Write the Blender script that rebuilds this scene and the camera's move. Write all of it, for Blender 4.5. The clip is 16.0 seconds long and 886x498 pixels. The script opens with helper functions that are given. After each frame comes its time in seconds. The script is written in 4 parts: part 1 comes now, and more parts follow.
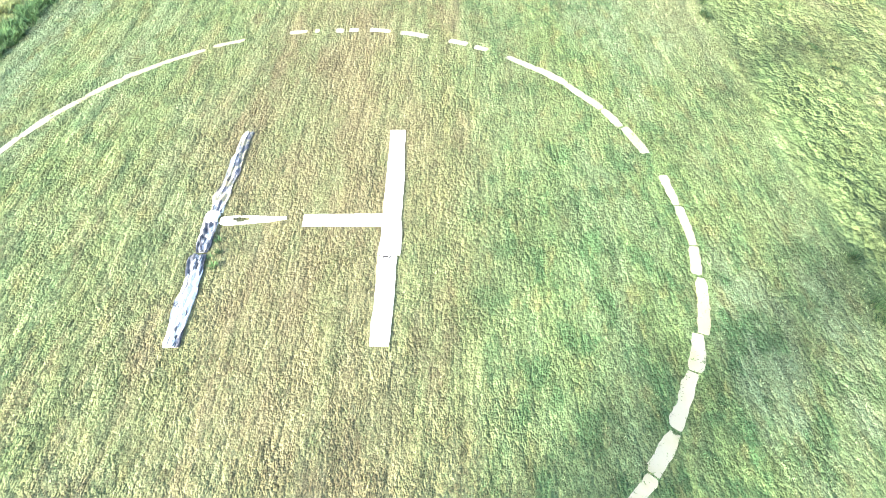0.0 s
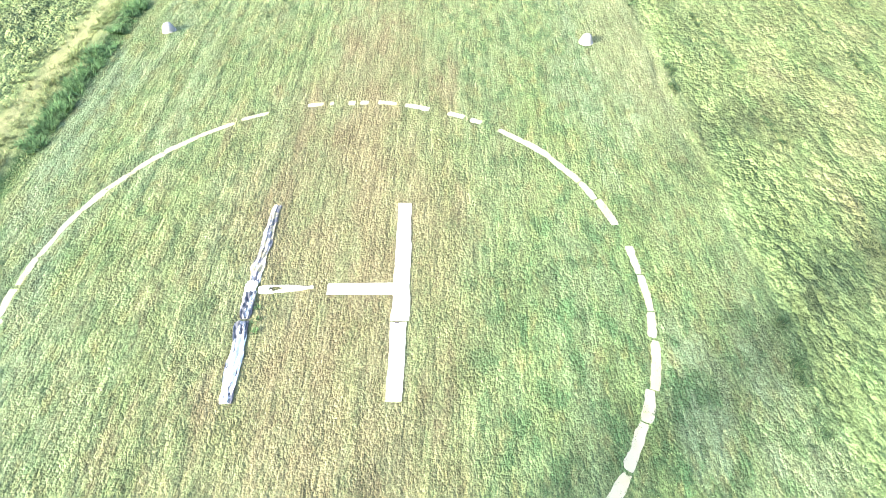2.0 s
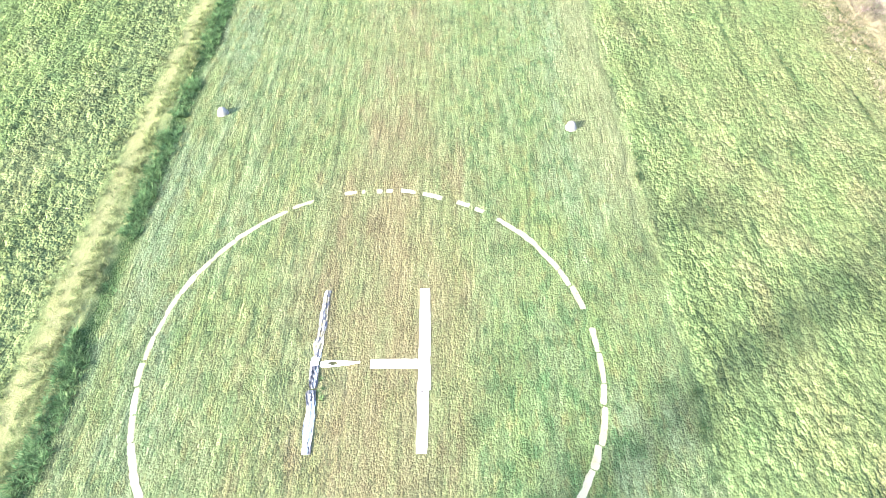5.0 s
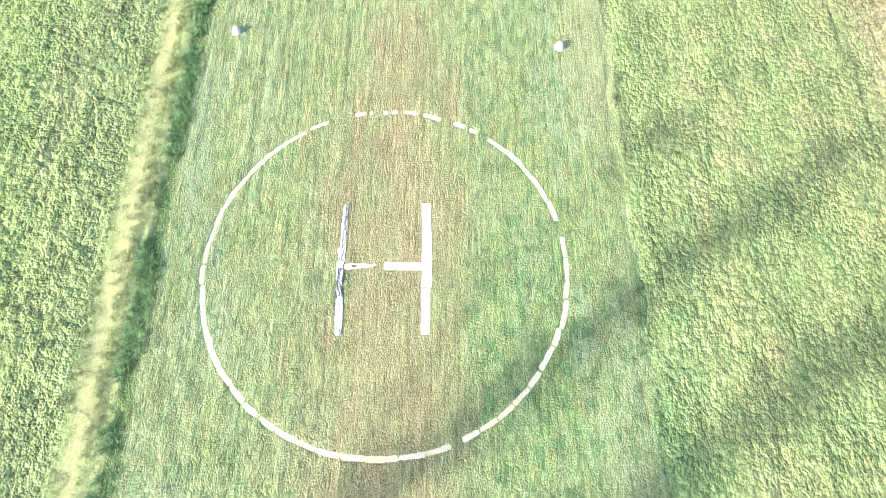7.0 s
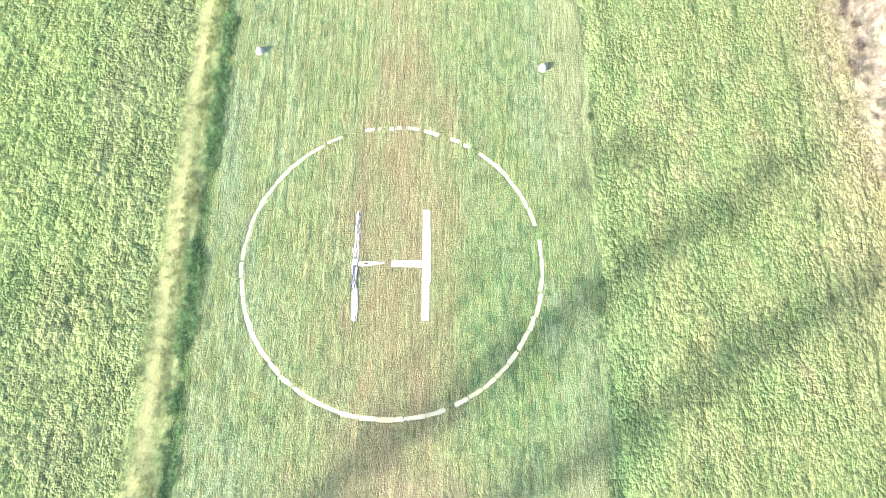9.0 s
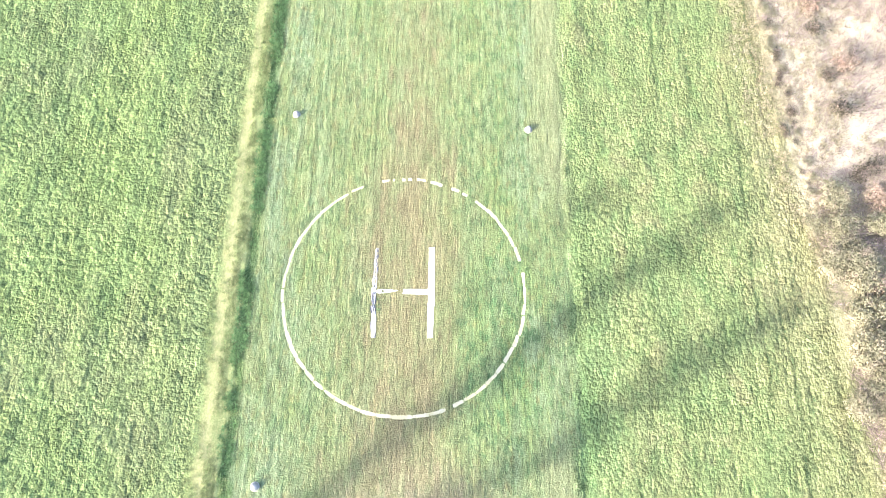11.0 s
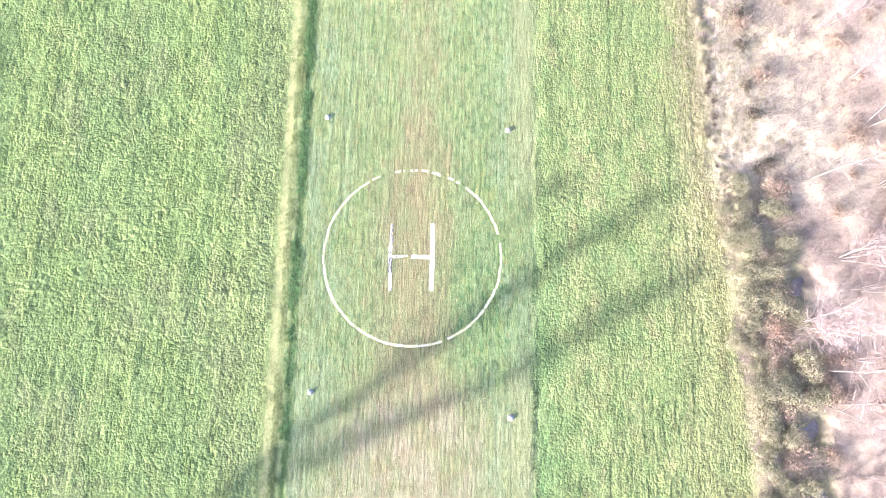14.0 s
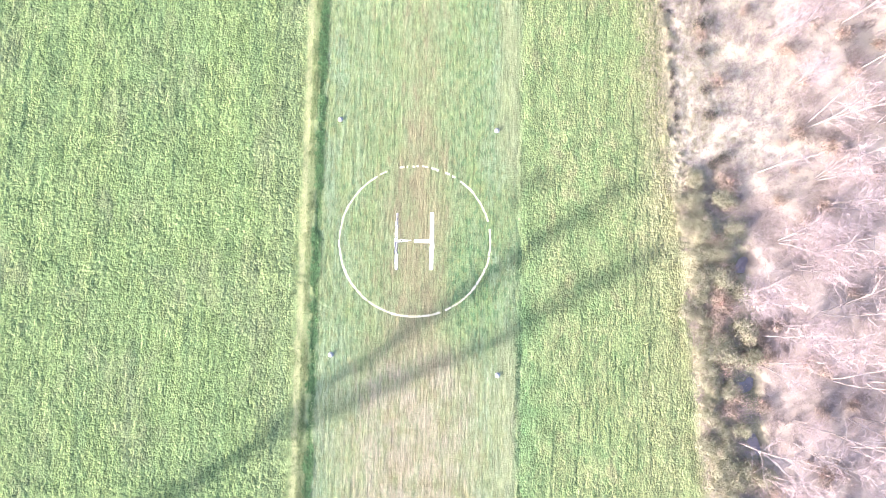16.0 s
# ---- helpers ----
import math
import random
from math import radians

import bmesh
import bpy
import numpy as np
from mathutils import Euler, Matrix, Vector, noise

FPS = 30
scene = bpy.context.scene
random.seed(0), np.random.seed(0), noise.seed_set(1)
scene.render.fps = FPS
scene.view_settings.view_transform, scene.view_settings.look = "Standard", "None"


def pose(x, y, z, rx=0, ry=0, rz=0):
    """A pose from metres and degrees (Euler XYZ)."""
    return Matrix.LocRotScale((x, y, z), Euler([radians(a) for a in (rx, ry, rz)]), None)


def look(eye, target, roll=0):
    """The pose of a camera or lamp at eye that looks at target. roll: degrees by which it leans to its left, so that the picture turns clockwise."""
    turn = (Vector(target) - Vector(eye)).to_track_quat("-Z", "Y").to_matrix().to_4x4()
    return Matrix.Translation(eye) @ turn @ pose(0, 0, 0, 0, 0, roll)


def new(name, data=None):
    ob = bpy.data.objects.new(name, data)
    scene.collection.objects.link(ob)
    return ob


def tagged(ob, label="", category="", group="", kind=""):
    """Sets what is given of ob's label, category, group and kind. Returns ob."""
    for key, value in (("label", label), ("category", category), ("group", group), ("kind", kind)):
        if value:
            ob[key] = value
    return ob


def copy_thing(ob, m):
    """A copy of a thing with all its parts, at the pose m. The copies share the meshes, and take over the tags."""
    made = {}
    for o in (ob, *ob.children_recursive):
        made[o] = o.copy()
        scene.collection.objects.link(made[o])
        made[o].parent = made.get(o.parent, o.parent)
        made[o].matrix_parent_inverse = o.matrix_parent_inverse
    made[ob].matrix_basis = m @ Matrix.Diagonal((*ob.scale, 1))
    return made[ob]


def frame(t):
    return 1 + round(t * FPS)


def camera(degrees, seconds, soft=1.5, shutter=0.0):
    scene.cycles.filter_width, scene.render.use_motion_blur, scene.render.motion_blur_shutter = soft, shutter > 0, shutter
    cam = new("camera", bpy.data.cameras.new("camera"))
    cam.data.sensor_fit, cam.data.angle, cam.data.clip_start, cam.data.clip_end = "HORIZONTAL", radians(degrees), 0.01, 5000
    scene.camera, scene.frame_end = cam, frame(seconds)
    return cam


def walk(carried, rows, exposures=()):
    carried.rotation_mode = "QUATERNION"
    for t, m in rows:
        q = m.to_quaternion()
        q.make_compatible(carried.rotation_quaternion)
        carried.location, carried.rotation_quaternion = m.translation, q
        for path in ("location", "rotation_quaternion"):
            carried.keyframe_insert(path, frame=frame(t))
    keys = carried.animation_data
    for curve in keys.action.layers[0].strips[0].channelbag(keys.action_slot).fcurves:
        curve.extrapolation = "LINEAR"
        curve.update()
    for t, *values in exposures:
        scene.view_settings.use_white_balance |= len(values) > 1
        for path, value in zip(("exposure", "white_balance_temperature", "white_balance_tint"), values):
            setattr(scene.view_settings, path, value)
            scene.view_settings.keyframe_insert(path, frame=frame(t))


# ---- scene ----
cam = camera(78.62, 16.0, soft=0.9)
walk(cam, [
    (0, pose(2.513, -6.537, 6.885, 40.438, 0.114, 0.456)),
    (0.5, pose(2.530, -6.538, 7.319, 40.329, 0.184, 0.458)),
    (1, pose(2.505, -6.609, 7.827, 40.407, 0.103, 0.330)),
    (1.5, pose(2.491, -6.683, 8.484, 40.421, 0.088, 0.183)),
    (2, pose(2.450, -6.740, 9.206, 40.363, 0.031, 0.161)),
    (2.5, pose(2.320, -6.750, 10.081, 40.279, -0.085, 0.122)),
    (3, pose(2.196, -6.697, 10.904, 40.286, -0.109, 0.126)),
    (3.5, pose(2.119, -6.533, 11.923, 40.074, -0.089, 0.178)),
    (3.7, pose(2.110, -6.482, 12.319, 39.987, -0.098, 0.205)),
    (5.8, pose(2.051, -6.446, 16.116, 30.586, -0.178, 0.363)),
    (6, pose(2.036, -6.473, 16.518, 29.131, -0.233, 0.361)),
    (6.5, pose(2.053, -6.548, 17.558, 25.376, -0.266, 0.338)),
    (7, pose(2.116, -6.534, 18.653, 21.102, -0.218, 0.333)),
    (7.5, pose(2.159, -6.412, 19.662, 17.075, -0.275, 0.362)),
    (8, pose(2.152, -6.256, 20.763, 16.638, -0.393, 0.373)),
    (8.5, pose(2.130, -6.136, 21.911, 16.417, -0.493, 0.463)),
    (9, pose(2.109, -6.074, 23.120, 16.283, -0.590, 0.596)),
    (9.2, pose(2.112, -6.068, 23.597, 16.219, -0.555, 0.635)),
    (11.3, pose(2.285, -6.451, 30.021, 17.082, -0.077, 1.230)),
    (11.5, pose(2.309, -6.438, 30.729, 17.070, -0.037, 1.262)),
    (12, pose(2.351, -6.322, 32.545, 16.955, 0.011, 1.316)),
    (12.5, pose(2.423, -6.187, 34.353, 16.771, 0.035, 1.399)),
    (13, pose(2.539, -6.187, 36.213, 15.255, 0.129, 1.489)),
    (13.5, pose(2.554, -6.040, 37.994, 10.647, 0.082, 1.436)),
    (14, pose(2.665, -5.943, 39.843, 9.354, 0.231, 1.495)),
    (14.5, pose(2.720, -5.765, 41.625, 6.030, 0.295, 1.468)),
    (15, pose(2.753, -5.557, 43.438, 5.901, 0.273, 1.453)),
    (15.5, pose(2.808, -5.316, 45.246, 5.761, 0.285, 1.403)),
    (16, pose(2.809, -4.999, 47.095, 5.255, 0.209, 1.308)),
], exposures=[(0, 2.97, 6530, 9.0), (3, 3.03, 6470, 13.0), (6, 2.98, 6440, 13.5), (9, 2.96, 6540, 13.5), (12, 3.0, 6360, 18.0), (16, 2.96, 6090, 24.0)])

# ---- light ----
SUN_AZ, SUN_EL = radians(211.5), radians(23)      # direction towards the sun, from +x
sun_way = Vector((math.cos(SUN_AZ) * math.cos(SUN_EL), math.sin(SUN_AZ) * math.cos(SUN_EL), math.sin(SUN_EL)))
world = bpy.data.worlds.new("sky")
scene.world = world
world.use_nodes = True
sky = world.node_tree.nodes.new("ShaderNodeTexSky")
sky.sky_type, sky.sun_disc = "NISHITA", False
sky.sun_elevation, sky.sun_rotation = SUN_EL, math.pi / 2 - SUN_AZ
sky.air_density, sky.dust_density = 1.0, 2.5
world.node_tree.nodes["Background"].inputs["Strength"].default_value = 0.15
world.node_tree.links.new(sky.outputs[0], world.node_tree.nodes["Background"].inputs["Color"])
sun = new("sun", bpy.data.lights.new("sun", "SUN"))
sun.data.energy, sun.data.angle, sun.data.color = 3.1, radians(0.53), (1.0, 0.93, 0.83)
sun.matrix_world = look((0, 0, 60), Vector((0, 0, 60)) - sun_way)

# ---- materials ----


class Nodes:
    """Short hand for building a node material."""

    def __init__(self, name, rough=0.7):
        self.mat = bpy.data.materials.new(name)
        self.mat.use_nodes = True
        self.t = self.mat.node_tree
        self.bsdf = self.t.nodes["Principled BSDF"]
        self.bsdf.inputs["Roughness"].default_value = rough
        self.out = self.t.nodes["Material Output"]
        self.geo = self.t.nodes.new("ShaderNodeNewGeometry")
        self.xyz = self.t.nodes.new("ShaderNodeSeparateXYZ")
        self.link(self.geo.outputs["Position"], self.xyz.inputs[0])

    def link(self, a, b):
        self.t.links.new(a, b)

    def put(self, socket, value):
        if isinstance(value, (int, float)):
            socket.default_value = value
        elif isinstance(value, tuple):
            socket.default_value = (*value, 1.0)[: len(socket.default_value)]
        else:
            self.link(value, socket)

    def math(self, op, a, b=0.0, clamp=False):
        n = self.t.nodes.new("ShaderNodeMath")
        n.operation, n.use_clamp = op, clamp
        self.put(n.inputs[0], a), self.put(n.inputs[1], b)
        return n.outputs[0]

    def ramp(self, v, lo, hi, a=0.0, b=1.0):
        n = self.t.nodes.new("ShaderNodeMapRange")
        n.interpolation_type = "SMOOTHSTEP"
        for k, x in zip((0, 1, 2, 3, 4), (v, lo, hi, a, b)):
            self.put(n.inputs[k], x)
        return n.outputs[0]

    def noise(self, scale, detail=4.0, rough=0.6, stretch=None, offset=0.0):
        n = self.t.nodes.new("ShaderNodeTexNoise")
        n.inputs["Scale"].default_value, n.inputs["Detail"].default_value, n.inputs["Roughness"].default_value = scale, detail, rough
        m = self.t.nodes.new("ShaderNodeMapping")
        m.inputs["Scale"].default_value = stretch or (1, 1, 1)
        m.inputs["Location"].default_value = (offset, offset * 0.7, 0)
        self.link(self.geo.outputs["Position"], m.inputs["Vector"])
        self.link(m.outputs[0], n.inputs["Vector"])
        return n.outputs["Fac"]

    def tussocks(self, scale, stretch=(1, 1, 0), warp=0.05):
        """Small rounded clumps: how far each place is from its clump's middle, and a chance value for each clump."""
        w = self.t.nodes.new("ShaderNodeTexNoise")
        w.inputs["Scale"].default_value, w.inputs["Detail"].default_value = scale * 0.7, 2.0
        self.link(self.geo.outputs["Position"], w.inputs["Vector"])
        a = self.t.nodes.new("ShaderNodeVectorMath")
        a.operation = "MULTIPLY_ADD"
        self.link(w.outputs["Color"], a.inputs[0])
        a.inputs[1].default_value = (warp, warp, 0)
        self.link(self.geo.outputs["Position"], a.inputs[2])
        m = self.t.nodes.new("ShaderNodeMapping")
        m.inputs["Scale"].default_value = stretch
        self.link(a.outputs[0], m.inputs["Vector"])
        v = self.t.nodes.new("ShaderNodeTexVoronoi")
        v.voronoi_dimensions = "2D"
        v.inputs["Scale"].default_value = scale
        self.link(m.outputs[0], v.inputs["Vector"])
        r = self.t.nodes.new("ShaderNodeSeparateXYZ")
        self.link(v.outputs["Color"], r.inputs[0])
        return v.outputs["Distance"], r.outputs[0]

    def mix(self, f, a, b, kind="MIX"):
        n = self.t.nodes.new("ShaderNodeMix")
        n.data_type, n.blend_type = "RGBA", kind
        self.put(n.inputs[0], f), self.put(n.inputs[6], a), self.put(n.inputs[7], b)
        return n.outputs[2]

    def island(self):
        return self.geo.outputs["Random Per Island"]

    def color(self, c):
        self.put(self.bsdf.inputs["Base Color"], c)
        self.base = c
        return self

    def bump(self, h, strength=0.5, distance=0.02):
        n = self.t.nodes.new("ShaderNodeBump")
        n.inputs["Strength"].default_value, n.inputs["Distance"].default_value = strength, distance
        self.link(h, n.inputs["Height"])
        self.link(n.outputs[0], self.bsdf.inputs["Normal"])
        return self

    def leafy(self, share=0.35):
        """Lets light through, as thin leaves do."""
        tr = self.t.nodes.new("ShaderNodeBsdfTranslucent")
        self.put(tr.inputs["Color"], self.base)
        m = self.t.nodes.new("ShaderNodeMixShader")
        m.inputs[0].default_value = share
        self.link(self.bsdf.outputs[0], m.inputs[1]), self.link(tr.outputs[0], m.inputs[2])
        self.link(m.outputs[0], self.out.inputs["Surface"])
        self.bsdf.inputs["Specular IOR Level"].default_value = 0.12
        return self


def worn(n):
    """The trodden brown run down the middle of the mown strip, 0 to 1."""
    x, y = n.xyz.outputs[0], n.xyz.outputs[1]
    wob = n.math("MULTIPLY", n.math("SUBTRACT", n.noise(0.35, 4, 0.65, (1, 0.5, 1)), 0.5), 3.6)
    d = n.math("ABSOLUTE", n.math("ADD", n.math("ADD", x, -0.3), wob))
    wide = n.math("ADD", n.ramp(y, -15.0, -5.5, 10.5, 4.6), n.ramp(y, 4.0, 11.0, 0.0, -1.8))
    core = n.ramp(d, 0.0, wide, 1.0, 0.0)
    strong = n.ramp(n.math("ADD", y, n.math("MULTIPLY", wob, 0.8)), 6.5, 15.0, 1.0, 0.42)
    blot = n.ramp(n.noise(1.0, 5, 0.7, (1, 0.3, 1), 7.0), 0.36, 0.64)
    return n.math("MULTIPLY", n.math("MULTIPLY", core, strong), n.math("ADD", n.math("MULTIPLY", blot, 0.5), 0.5))


GREEN, LIME, DEEP = (0.138, 0.19, 0.076), (0.176, 0.218, 0.1), (0.056, 0.126, 0.05)
STRAW, BROWN = (0.214, 0.192, 0.106), (0.174, 0.153, 0.084)


def mown_colour(n, pick):
    x, y = n.xyz.outputs[0], n.xyz.outputs[1]
    green = n.mix(n.ramp(n.noise(0.5, 5, 0.65, (1, 0.5, 1), 3.0), 0.35, 0.65), GREEN, LIME)
    cool = n.math("MULTIPLY", n.ramp(n.math("ABSOLUTE", x), 4.0, 7.0, 0.35, 1.0), n.ramp(n.noise(0.7, 4, 0.65, (1, 0.22, 1), 37.0), 0.4, 0.6))
    lush = n.math("MULTIPLY", n.ramp(x, 1.6, 4.0), n.math("MULTIPLY", n.ramp(y, -1.0, 4.0, 1.0, 0.35), n.ramp(y, -10.0, -6.5)))
    green = n.mix(n.math("MULTIPLY", lush, 0.65), green, (0.098, 0.172, 0.06))
    green = n.mix(n.math("MULTIPLY", cool, 0.8), green, (0.15, 0.21, 0.118))
    deep = n.math("MULTIPLY", n.ramp(n.noise(2.3, 4, 0.65, (1, 0.55, 1), 17.0), 0.48, 0.6), n.math("ADD", n.math("MULTIPLY", lush, 0.4), 0.5))
    green = n.mix(deep, green, DEEP)
    green = n.mix(n.ramp(n.noise(3.1, 3, 0.6, (1, 0.4, 1), 27.0), 0.52, 0.7, 0.0, 0.55), green, (0.172, 0.17, 0.068))
    verge = n.math("MULTIPLY", n.ramp(n.math("ADD", x, n.math("MULTIPLY", n.noise(0.9, 3, 0.6), 1.6)), 7.4, 8.6), n.ramp(n.noise(0.6, 3, 0.6, (1, 0.3, 1), 5.0), 0.3, 0.55, 0.35, 0.85))
    verge = n.math("MULTIPLY", verge, n.ramp(n.math("ABSOLUTE", n.math("ADD", y, 1.0)), 5.0, 9.0, 0.25, 1.0))
    green = n.mix(verge, green, (0.188, 0.215, 0.11))
    brown = n.mix(n.ramp(pick, 0.2, 0.9), BROWN, STRAW)
    dry = n.math("MULTIPLY", n.ramp(y, -12.5, -7.5, 0.85, 0.0), n.ramp(n.noise(0.5, 4, 0.6, None, 14.0), 0.3, 0.6))
    brown = n.mix(dry, brown, (0.255, 0.222, 0.152))
    stray = n.math("MULTIPLY", n.ramp(n.noise(1.5, 4, 0.65, (1, 0.25, 1), 11.0), 0.48, 0.72), n.ramp(n.math("ABSOLUTE", x), 3.0, 7.0, 0.4, 0.14))
    stray = n.math("MULTIPLY", stray, n.math("SUBTRACT", 1.0, n.math("MULTIPLY", lush, 0.8)))
    share = n.math("ADD", n.math("MULTIPLY", worn(n), 0.7), stray)
    take = n.ramp(n.math("SUBTRACT", share, n.math("MULTIPLY", pick, 0.6)), -0.45, 0.5)
    return n.mix(take, green, brown)


def tall_colour(n):
    x, y = n.xyz.outputs[0], n.xyz.outputs[1]
    c = n.mix(n.ramp(n.noise(0.35, 5, 0.65, (1, 0.5, 1), 21.0), 0.38, 0.62), (0.126, 0.166, 0.069), (0.158, 0.184, 0.08))
    c = n.mix(n.ramp(n.noise(1.3, 4, 0.65, (1, 0.5, 1), 23.0), 0.48, 0.66, 0.0, 0.7), c, (0.106, 0.164, 0.064))
    c = n.mix(n.ramp(n.noise(0.55, 4, 0.6, (1, 0.6, 1), 29.0), 0.53, 0.68, 0.0, 0.7), c, (0.178, 0.174, 0.088))
    edge = n.ramp(n.math("ADD", x, n.math("MULTIPLY", n.noise(0.5, 4, 0.6, None, 41.0), 4.0)), 10.6, 14.6, 0.75, 0.0)
    edge = n.math("MULTIPLY", edge, n.ramp(n.math("ADD", y, n.math("MULTIPLY", n.noise(0.4, 3, 0.6, None, 43.0), 6.0)), -3.0, 6.0, 1.0, 0.25))
    c = n.mix(edge, c, (0.078, 0.15, 0.06))
    dry = n.math("MULTIPLY", n.ramp(n.math("ADD", x, n.math("MULTIPLY", n.noise(0.8, 4, 0.6, (1, 0.5, 1), 47.0), 5.0)), 20.5, 25.0), n.ramp(y, -9.0, 7.0, 0.3, 0.9))
    return n.mix(dry, c, (0.2, 0.182, 0.098))


def crop_colour(n):
    x = n.xyz.outputs[0]
    c = n.mix(n.ramp(n.noise(0.3, 5, 0.65, None, 31.0), 0.35, 0.65), (0.134, 0.194, 0.068), (0.166, 0.222, 0.082))
    c = n.mix(n.ramp(n.noise(0.45, 3, 0.6, (1, 0.06, 1), 33.0), 0.42, 0.6, 0.0, 0.6), c, (0.118, 0.178, 0.072))
    c = n.mix(n.ramp(n.noise(0.22, 5, 0.65, (1, 0.5, 1), 39.0), 0.5, 0.66, 0.0, 0.6), c, (0.156, 0.176, 0.088))
    return n.mix(n.ramp(x, -15.0, -11.0, 0.0, 0.35), c, (0.15, 0.168, 0.085))


CLUMPS = {"mown": (17.0, (1, 0.7, 0), 0.04), "tall": (6.3, (1, 0.75, 0), 0.085), "crop": (5.2, (1, 0.9, 0), 0.115)}


def clumped(n, kind, c):
    """Colour of its own for each small clump of a kind of grass, and its relief; returns colour and height."""
    scale, stretch, _ = CLUMPS[kind]
    far, chance = n.tussocks(scale, stretch, 0.5 / scale)
    fine, _ = n.tussocks(scale * 2.3, stretch, 0.3 / scale)
    c = n.mix(1.0, c, n.ramp(chance, 0.0, 1.0, 0.84, 1.14), "MULTIPLY")
    h = n.math("ADD", n.math("MULTIPLY", far, -0.85), n.math("MULTIPLY", fine, -0.5))
    h = n.math("MULTIPLY", h, n.ramp(n.noise(scale * 0.12, 3, 0.6, (1, 0.5, 1), 71.0), 0.38, 0.62, 0.55, 1.2))
    if kind == "mown":      # mowing rows
        h = n.math("ADD", h, n.ramp(n.noise(4.6, 3, 0.6, (1, 0.09, 1), 75.0), 0.36, 0.6, 0.0, 0.42))
    return c, h


def grass_material(name, kind):
    n = Nodes(name, 0.62)
    pick = n.island()
    if kind == "mown":
        c = mown_colour(n, pick)
    elif kind == "tall":
        c = n.mix(n.ramp(n.math("ADD", pick, n.ramp(n.xyz.outputs[0], 19.0, 24.5, 0.0, 0.25)), 1.0, 1.2), tall_colour(n), STRAW)
    elif kind == "crop":
        c = n.mix(n.ramp(pick, 0.94, 1.0), crop_colour(n), (0.2, 0.18, 0.10))
    elif kind == "ditch":
        # lush green, darkened further for the shaded slope of the bank
        c = n.mix(pick, (0.07, 0.142, 0.05), (0.108, 0.188, 0.075))
    elif kind == "dead":
        c = n.mix(n.ramp(pick, 0.1, 0.9), (0.195, 0.174, 0.108), (0.27, 0.244, 0.16))
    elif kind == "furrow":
        # near-black green: shade of furrows and mowing edge put into the blade colour
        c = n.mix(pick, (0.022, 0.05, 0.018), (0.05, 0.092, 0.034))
    elif kind == "bank":
        c = n.mix(n.ramp(n.math("ADD", n.math("MULTIPLY", n.noise(0.8, 4, 0.6, (1, 0.4, 1)), 1.2), n.math("MULTIPLY", pick, 0.5)), 0.55, 1.1), (0.142, 0.194, 0.072), (0.208, 0.228, 0.1))
    else:
        c = n.mix(n.ramp(pick, 0.1, 0.9), (0.15, 0.118, 0.104), (0.282, 0.23, 0.204))
    v = n.ramp(n.math("FRACT", n.math("MULTIPLY", pick, 37.0)), 0.0, 1.0, 0.72, 1.2)
    v = n.math("MULTIPLY", v, n.ramp(n.noise(8.0, 2, 0.6, (1, 0.6, 1), 67.0), 0.4, 0.6, 0.78, 1.14))
    v = n.math("MULTIPLY", v, n.ramp(n.noise(5.5, 2, 0.6, (1, 0.1, 1), 69.0), 0.38, 0.62, 0.82, 1.14))
    c = n.mix(1.0, c, v, "MULTIPLY")
    if kind in CLUMPS:
        c, h = clumped(n, kind, c)
        n.bump(h, 1.0, CLUMPS[kind][2])
    return n.color(c).leafy(0.1 if kind == "dry" else 0.2).mat


